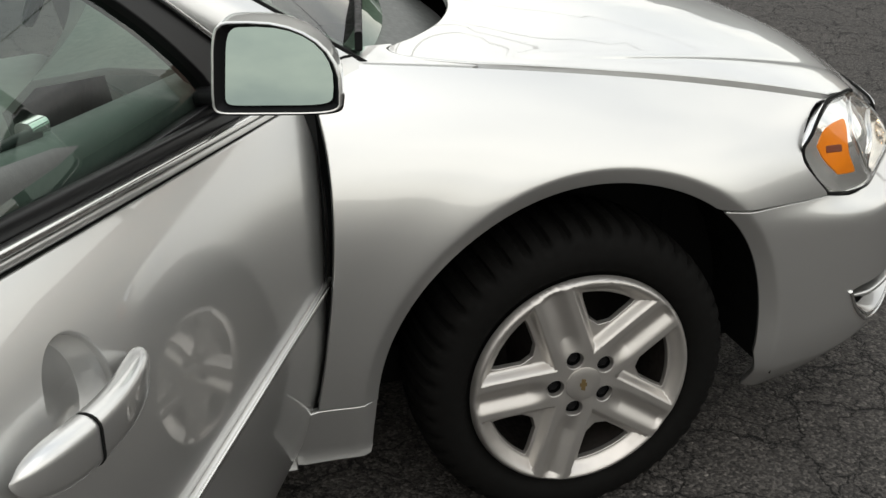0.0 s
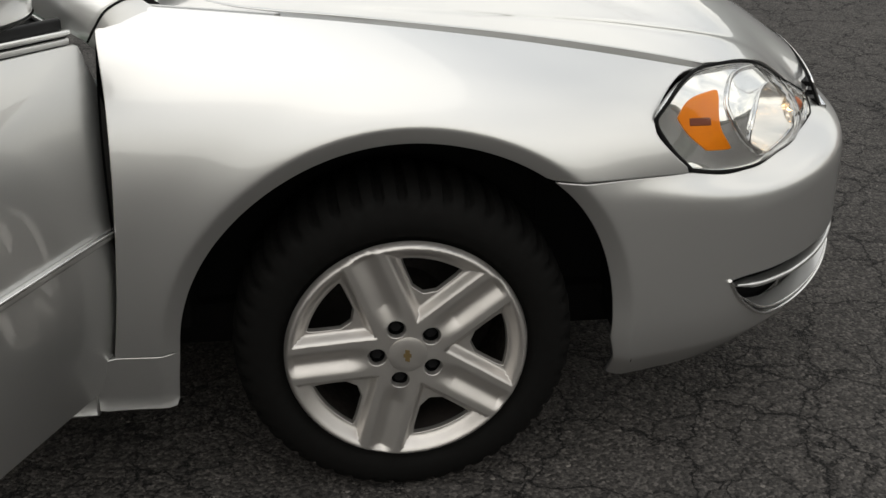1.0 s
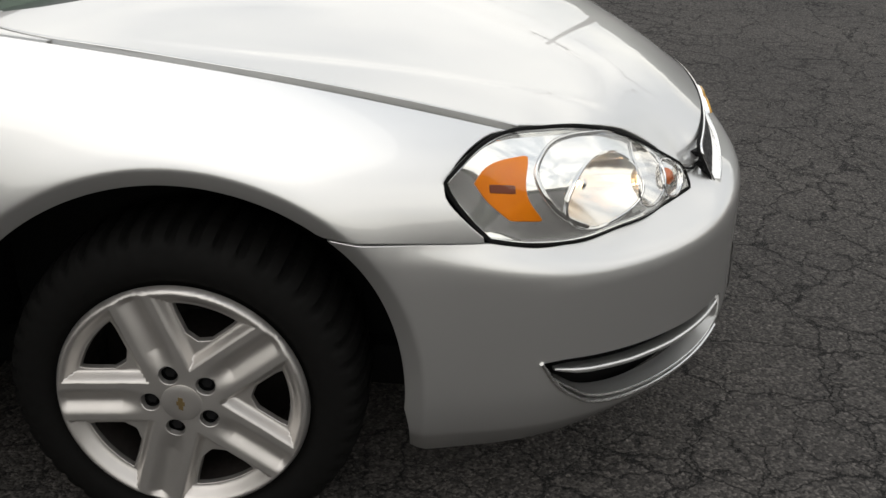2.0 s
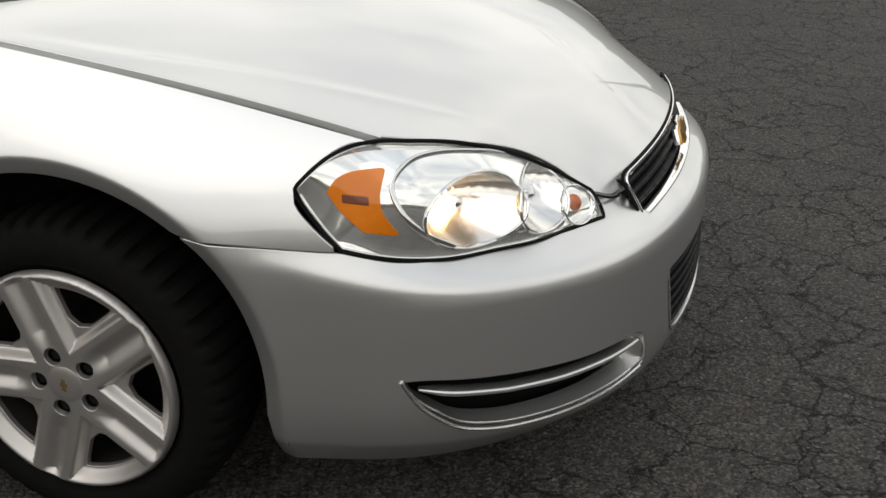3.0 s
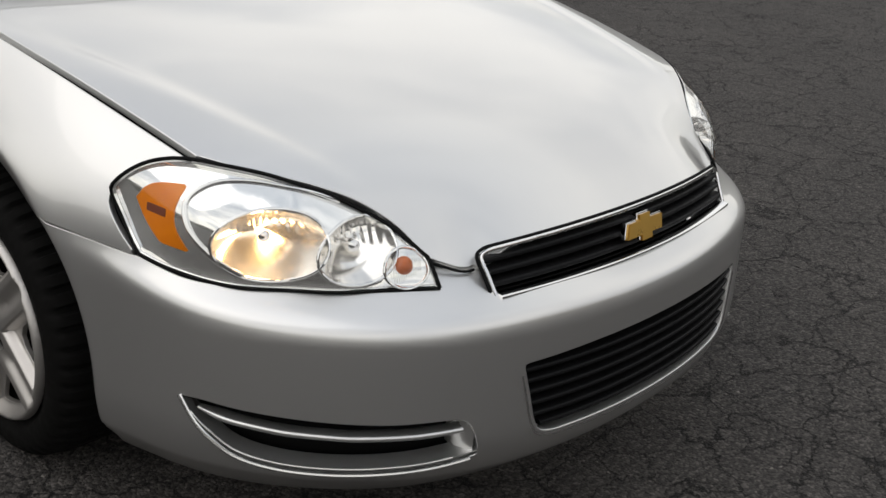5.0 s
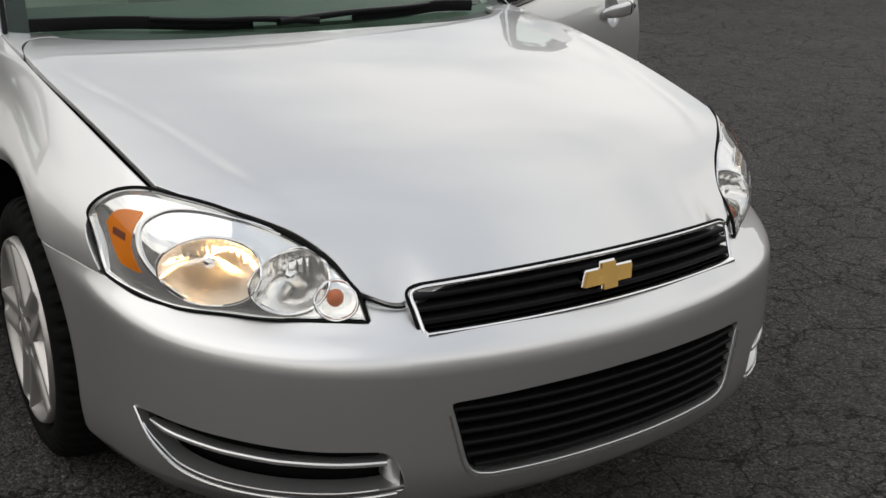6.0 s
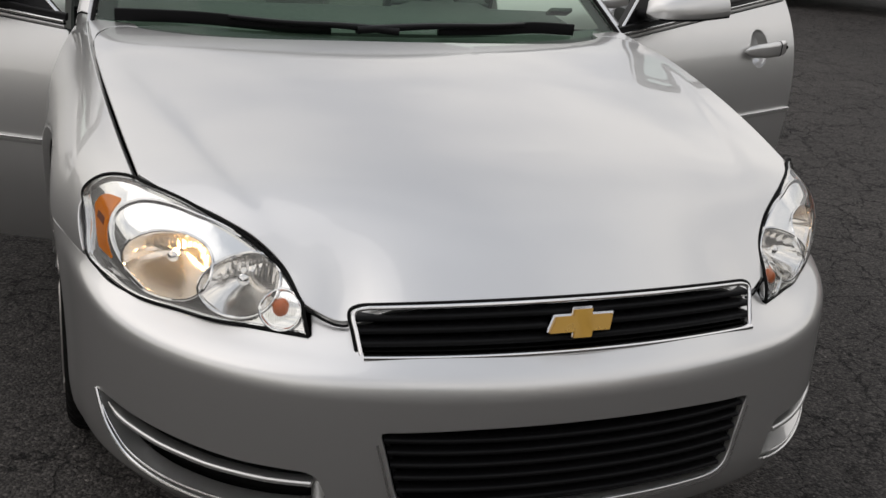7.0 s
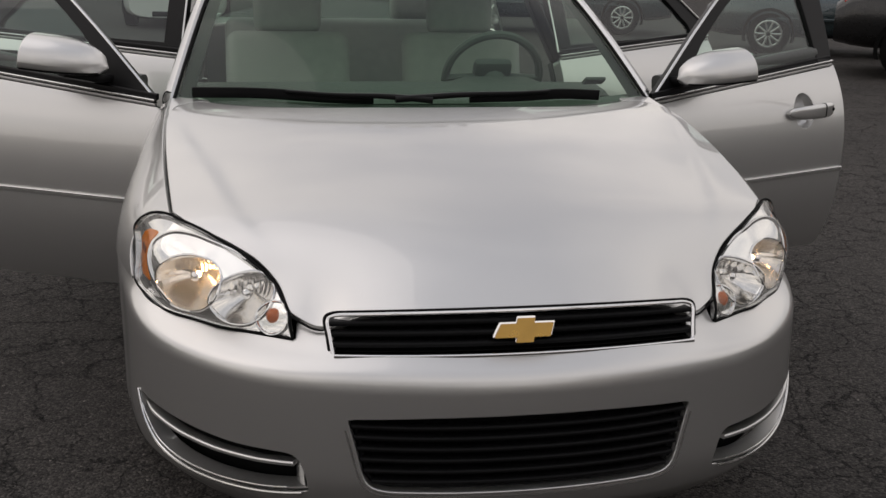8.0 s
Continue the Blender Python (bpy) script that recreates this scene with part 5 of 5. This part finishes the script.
        under = [[q for q, f in zip(r, np.arange(33) / 32 * 2 * math.pi) if 3.3 < f < 6.15] for r in shell[:-1]]
        under = [[(q[0], q[1] + s * 0.0015, q[2] - 0.002) for q in r] for r in under]
        patch(swing(np.array(under), hinge, angle, s), "mirror_base", BLACK, leaf, "black underside of the mirror")
        backring = np.array(shell[0])
        mid_b = (backring.max(axis=0) + backring.min(axis=0)) / 2
        rim_rows = [list(mid_b + (backring - mid_b) * k + np.array([d, 0, 0])) for k, d in ((0.958, -0.0035), (0.945, -0.003), (0.92, 0.0), (0.84, 0.012), (0.78, 0.022))]
        edge_rows = [list(mid_b + (backring - mid_b) * k + np.array([d, 0, 0])) for k, d in ((1.0, 0.0), (0.992, -0.003), (0.975, -0.004), (0.955, -0.0035))]
        patch(swing(np.array(edge_rows), hinge, angle, s), "mirror_edge", PAINT, leaf, "silver edge of the mirror housing")
        patch(swing(np.array(rim_rows), hinge, angle, s), "mirror_rim", BLACK, leaf, "black mirror surround")
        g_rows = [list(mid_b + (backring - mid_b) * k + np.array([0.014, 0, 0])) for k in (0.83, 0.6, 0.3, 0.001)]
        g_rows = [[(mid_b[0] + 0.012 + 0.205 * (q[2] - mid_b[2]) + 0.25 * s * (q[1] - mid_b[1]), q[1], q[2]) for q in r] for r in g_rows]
        patch(swing(np.array(g_rows), hinge, angle, s), "mirror_glass", DIM_MIRROR, leaf, "side mirror pane, tint darkened to dim its reflection")
        out_x = 0.0 if s > 0 else 0.07
        stem = np.array([(x0 - 0.18 - out_x, s * 0.82, 0.992), (x0 - 0.19 - out_x, s * 0.88, 0.995), (x0 - 0.22 - out_x, s * 0.935, 1.010), (x0 - 0.25 - out_x, s * 0.975, 1.020)])
        part("mirror_foot", sweep(swing(stem, hinge, angle, s), rounded(0.07, 0.026, 0.010), up=(0, 0, 1)), BLACK, leaf)
    return leaf


door(-1, -0.490, -1.545, (-0.545, 0.880), 63.0, True, 0.977)
door(1, -0.490, -1.545, (-0.53, 0.870), 68.5, True, 0.980)
door(-1, -1.555, -2.60, (-1.595, 0.870), 64.0, False)
door(1, -1.555, -2.60, (-1.595, 0.870), 64.0, False)

# ---- other vehicles of the car park ----


def vehicle(name, label, mat, x, y, yaw, long=4.7, wide=1.8, low=0.25, waist=0.95, roof=1.45, bonnet=1.15, screen=0.75, tail=0.9, tall=False, rim_mat=None, lamp=True):
    """A parked car seen from afar: origin on the ground below its middle, nose along +x before the turn."""
    v = new(name)
    v.matrix_world = pose(x, y, 0, 0, 0, yaw)
    tagged(v, label, "car", "parked cars")
    h = long / 2
    # lower body: a lofted row of cross sections
    rows = []
    for t in np.linspace(0, 1, 26):
        px = -h + long * t
        nose = max(0.0, (abs(px) - h + 0.55) / 0.55)
        w = wide / 2 * (1 - 0.16 * nose**2.2)
        top = waist - (0.10 if not tall else 0.02) * max(0.0, (px - h + bonnet) / bonnet) - 0.22 * nose**4
        base = low + 0.06 * nose**2
        rows.append([(px, w * math.cos(f) * (abs(math.cos(f))**-0.6 if abs(math.cos(f)) > 1e-3 else 0), base + (top - base) * (0.5 + 0.5 * math.sin(f) * (abs(math.sin(f))**-0.5 if abs(math.sin(f)) > 1e-3 else 0)))
                     for f in np.arange(25) / 24 * 2 * math.pi])
    c0, c1 = np.array(rows[0]).mean(axis=0), np.array(rows[-1]).mean(axis=0)
    rows = [[tuple(c0)] * 25] + rows + [[tuple(c1)] * 25]
    body = patch(rows, "body", mat, v)
    # cabin
    x_a, x_b, x_c, x_d = h - bonnet, h - bonnet - screen, -h + (0.25 if tall else tail + 0.45), -h + (0.10 if tall else tail)
    def cab(k, lift=0.0):
        return [[(x_a - k * 0.02, q * wide * 0.44, waist - 0.03), (x_b, q * wide * 0.36, roof - 0.05), (x_b - 0.15, q * wide * 0.34, roof), (x_c + 0.1, q * wide * 0.34, roof), (x_c, q * wide * 0.36, roof - 0.05), (x_d, q * wide * 0.44, waist - 0.03)] for q in (-1, -0.96, -0.5, 0, 0.5, 0.96, 1)]
    roof_rows = cab(0)
    patch([[(px, py, pz) for px, py, pz in r[1:5]] for r in roof_rows], "roof", mat, v, thick=0.02)
    for q in (-1, 1):
        pts = [(x_a, q * wide * 0.44, waist - 0.03), (x_b, q * wide * 0.36, roof - 0.05), (x_c, q * wide * 0.36, roof - 0.05), (x_d, q * wide * 0.44, waist - 0.03)]
        p = np.array(pts)
        side = [list(p[0] + (p[3] - p[0]) * t) for t in np.linspace(0.04, 0.96, 8)], [list(p[1] + (p[2] - p[1]) * t) for t in np.linspace(0.03, 0.97, 8)]
        patch(side, "side_window", GLOSS_BLACK, v, "dark side windows", thick=0.02)
        for t in (0.0, 0.48, 1.0):
            a, b = p[0] + (p[3] - p[0]) * t, p[1] + (p[2] - p[1]) * t
            part("pillar", sweep(np.array([a, (a + b) / 2, b]), rounded(0.07, 0.05, 0.015), up=(0, q, 0.2)), mat, v)
        part("side_trim", sweep(np.array([(-h + 0.9, q * wide * 0.503, 0.55), (0, q * wide * 0.505, 0.55), (h - 0.95, q * wide * 0.503, 0.55)]), rounded(0.02, 0.05, 0.008)), mat, v)
    for a, b, nm in (((x_a, waist - 0.03), (x_b, roof - 0.05), "windscreen"), ((x_d, waist - 0.03), (x_c, roof - 0.05), "rear_window")):
        patch([[(a[0], wide * 0.43 * t, a[1]) for t in np.linspace(-1, 1, 7)], [(b[0], wide * 0.355 * t, b[1]) for t in np.linspace(-1, 1, 7)]], nm, GLOSS_BLACK, v, thick=0.015)
    r = 0.37 if tall else 0.32
    for wx in (h - 0.92, -h + 0.95):
        for q in (-1, 1):
            cxw, cyw = wx, q * (wide / 2 - 0.10)
            wl_ = part("wheel", lathe([(r * 0.62, -0.11), (r * 0.97, -0.11), (r, -0.07), (r, 0.07), (r * 0.97, 0.105), (r * 0.8, 0.118), (r * 0.64, 0.105), (r * 0.6, 0.08), (0.001, 0.05)], 36,
                                      lambda u, o, w_: (cxw + u, cyw + q * o, r + w_)), RUBBER, v, "black tyre")
            for k in range(10):
                f = k * math.pi / 5
                part("spoke", sweep(np.array([(cxw + 0.03 * math.cos(f), cyw + q * 0.105, r + 0.03 * math.sin(f)), (cxw + r * 0.6 * math.cos(f), cyw + q * 0.108, r + r * 0.6 * math.sin(f))]), rounded(0.035, 0.02, 0.006), up=(0, 1, 0)), rim_mat or BRIGHT, wl_)
            part("rim", lathe([(r * 0.66, 0.112), (r * 0.62, 0.116), (r * 0.56, 0.112), (r * 0.56, 0.09)], 36, lambda u, o, w_: (cxw + u, cyw + q * o, r + w_)), rim_mat or BRIGHT, wl_)
            part("arch", lathe([(r + 0.02, 0.115), (r + 0.07, 0.118), (r + 0.07, 0.09)], 36, lambda u, o, w_: (cxw + u, cyw + q * o, r + max(w_, -0.12))), VOID, v)
    for q in (-1, 1):
        part("headlight", box((0.10, 0.34, 0.13), (h - 0.16, q * wide * 0.34, waist - 0.27), 0.03), CHROME if lamp else AMBER_DARK, v, "clear headlight")
        part("tail_light", box((0.08, 0.26, 0.16), (-h + 0.13, q * wide * 0.36, waist - 0.22), 0.03), TAIL, v, "red tail light")
        part("fog_light", lathe([(0.001, 0.0), (0.06, 0.0), (0.07, -0.02)], 16, lambda u, o, w_: (h - 0.02 + o, q * wide * 0.32 + u, low + 0.25 + w_)), CHROME, v)
    part("grille", box((0.04, wide * 0.40, 0.14), (h - 0.03, 0, waist - 0.30), 0.02), BLACK, v)
    part("lower_intake", box((0.04, wide * 0.42, 0.10), (h - 0.01, 0, low + 0.12), 0.02), BLACK, v)
    return v


TAIL = material("red tail lamp plastic", (0.45, 0.02, 0.015), 0.2, 0.0, 1.0)
WHITE_PAINT = speckle(material("white paint", (0.72, 0.72, 0.70), 0.35, 0.0, 1.0), 30.0, 0.3, 0.4)
BLACK_PAINT = speckle(material("black paint", (0.006, 0.006, 0.0065), 0.35, 0.0, 0.2), 30.0, 0.25, 0.35)
RED_PAINT = speckle(material("red paint", (0.30, 0.015, 0.02), 0.3, 0.1, 1.0), 30.0, 0.25, 0.35)
TEAL_PAINT = speckle(material("dark green-grey paint", (0.03, 0.05, 0.055), 0.3, 0.4, 1.0), 30.0, 0.25, 0.35)
GREY_PAINT = speckle(material("grey paint", (0.22, 0.23, 0.23), 0.3, 0.6, 1.0), 30.0, 0.25, 0.35)
vehicle("suv", "white sport utility vehicle parked nose out on asphalt", WHITE_PAINT, -19.2, -1.75, 0, 4.6, 1.85, 0.14, 1.10, 1.75, 1.05, 0.6, 0.5, True)
vehicle("pickup", "black tall vehicle with chrome wheels parked on asphalt", BLACK_PAINT, -8.84, 9.36, 55, 5.1, 1.95, 0.35, 1.15, 1.85, 1.2, 0.6, 0.4, True)
vehicle("parked_sedan", "dark green-grey sedan parked on asphalt", TEAL_PAINT, -12.6, 9.0, 63, 4.7)
vehicle("parked_sedan", "dark green-grey sedan parked in a row", TEAL_PAINT, -17.5, 5.2, 75, 4.7)
vehicle("parked_sedan", "white sedan parked behind the others", WHITE_PAINT, -25.5, 6.0, 62, 4.6)
vehicle("parked_sedan", "grey sedan parked in a row", GREY_PAINT, -17.0, -8.5, 0, 4.6)
vehicle("parked_sedan", "red sedan parked beside a black vehicle", RED_PAINT, -8.2, 14.5, 55, 4.7)

# far trees and low roofs, out of view: left inferred, rest added to darken reflections
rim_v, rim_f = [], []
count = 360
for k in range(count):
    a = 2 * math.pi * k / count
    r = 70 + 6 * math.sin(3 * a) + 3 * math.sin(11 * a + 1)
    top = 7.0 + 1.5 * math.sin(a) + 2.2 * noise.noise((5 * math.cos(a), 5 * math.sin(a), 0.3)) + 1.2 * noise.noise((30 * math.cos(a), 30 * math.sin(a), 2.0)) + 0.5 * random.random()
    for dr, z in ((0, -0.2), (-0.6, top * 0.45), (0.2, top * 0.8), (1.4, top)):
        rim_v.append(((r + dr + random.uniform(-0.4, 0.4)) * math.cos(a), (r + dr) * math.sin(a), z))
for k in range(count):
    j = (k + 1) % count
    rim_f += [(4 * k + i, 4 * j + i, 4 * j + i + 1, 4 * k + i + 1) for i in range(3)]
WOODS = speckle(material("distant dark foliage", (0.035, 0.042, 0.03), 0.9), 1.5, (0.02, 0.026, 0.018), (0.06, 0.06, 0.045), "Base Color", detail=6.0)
tagged(mesh_object("backdrop", rim_v, rim_f, WOODS, None, "dark far line of trees round the car park, out of view, added to darken low reflections"), category="backdrop", kind="structure")

# low shop and a line of utility poles, off to the car's front left
SIDING = speckle(material("tan siding", (0.30, 0.25, 0.20), 0.8), 3.0, (0.26, 0.21, 0.17), (0.34, 0.29, 0.24), "Base Color", bump=0.2)
SHINGLE = speckle(material("brown shingles", (0.14, 0.085, 0.06), 0.9), 6.0, (0.10, 0.06, 0.045), (0.18, 0.11, 0.08), "Base Color", bump=0.3)
POLE_WOOD = speckle(material("weathered pole wood", (0.10, 0.075, 0.055), 0.9), 9.0, (0.07, 0.05, 0.04), (0.14, 0.11, 0.085), "Base Color", bump=0.3)


def shop(x, y, yaw):
    house = new("shop_building")
    house.matrix_world = pose(x, y, 0, 0, 0, yaw)
    tagged(house, "low tan shop with a brown shingled roof beside the car park", "building")
    part("wall", box((18, 9, 3.2), (0, 0, 1.6), 0.02), SIDING, house, "tan siding wall", smooth=False)
    bm = bmesh.new()
    eave = [bm.verts.new((a * 9.6, b * 5.1, 3.21)) for a, b in ((-1, -1), (1, -1), (1, 1), (-1, 1))]
    ridge = [bm.verts.new((a * 6.0, 0, 5.6)) for a in (-1, 1)]
    for f in ((eave[0], eave[1], ridge[1], ridge[0]), (eave[1], eave[2], ridge[1]), (eave[2], eave[3], ridge[0], ridge[1]), (eave[3], eave[0], ridge[0]), tuple(reversed(eave))):
        bm.faces.new(f)
    part("roof", bm, SHINGLE, house, "brown shingled hip roof", smooth=False)
    for k in range(5):
        win = part("window", box((1.7, 0.10, 1.3), (-7 + 3.5 * k, -4.52, 1.75), 0.02), WHITE_PAINT, house, smooth=False)
        part("pane", box((1.5, 0.06, 1.1), (-7 + 3.5 * k, -4.56, 1.75), 0.01), GLOSS_BLACK, win, smooth=False)
    return house


shop(34, 19, -64)


def utility_pole(x, y):
    pole = new("utility_pole")
    pole.matrix_world = pose(x, y, 0, 0, 0, -25)
    tagged(pole, "weathered wooden utility pole with crossarm", "utility pole", "utility poles")
    part("shaft", sweep(np.array([(0, 0, -0.2), (0, 0, 4.5), (0, 0, 9.5)]), disc(12, 0.16), up=(1, 0, 0), scale=(1.1, 0.95, 0.75)), POLE_WOOD, pole)
    part("crossarm", box((2.4, 0.10, 0.13), (0, 0.16, 8.9), 0.01), POLE_WOOD, pole, smooth=False)
    for k in (-1.05, -0.4, 0.4, 1.05):
        part("insulator", lathe([(0.001, 0.16), (0.03, 0.15), (0.05, 0.10), (0.03, 0.06), (0.02, 0.0)], 10, lambda u, o, w: (k + u, 0.16 + w, 8.96 + o)), GLOSS_BLACK, pole)
    return pole


poles = [(26.0, -6.0), (19.0, 9.5), (6.0, 24.0), (-12.0, 37.0)]
for px, py in poles:
    utility_pole(px, py)
for (ax, ay), (bx, by) in zip(poles, poles[1:]):
    for k, z in ((-0.9, 8.95), (0.0, 8.95), (0.9, 8.95), (0.0, 7.2)):
        q = np.linspace(0, 1, 15)
        line = np.c_[ax + (bx - ax) * q + 0.7 * k, ay + (by - ay) * q + 0.7 * k, z - 0.5 * 4 * q * (1 - q)]
        wire = part("power_cable", sweep(line, disc(6, 0.016)), GASKET, None, "black power cable strung between wooden poles")
        tagged(wire, category="cable", group="power cables")
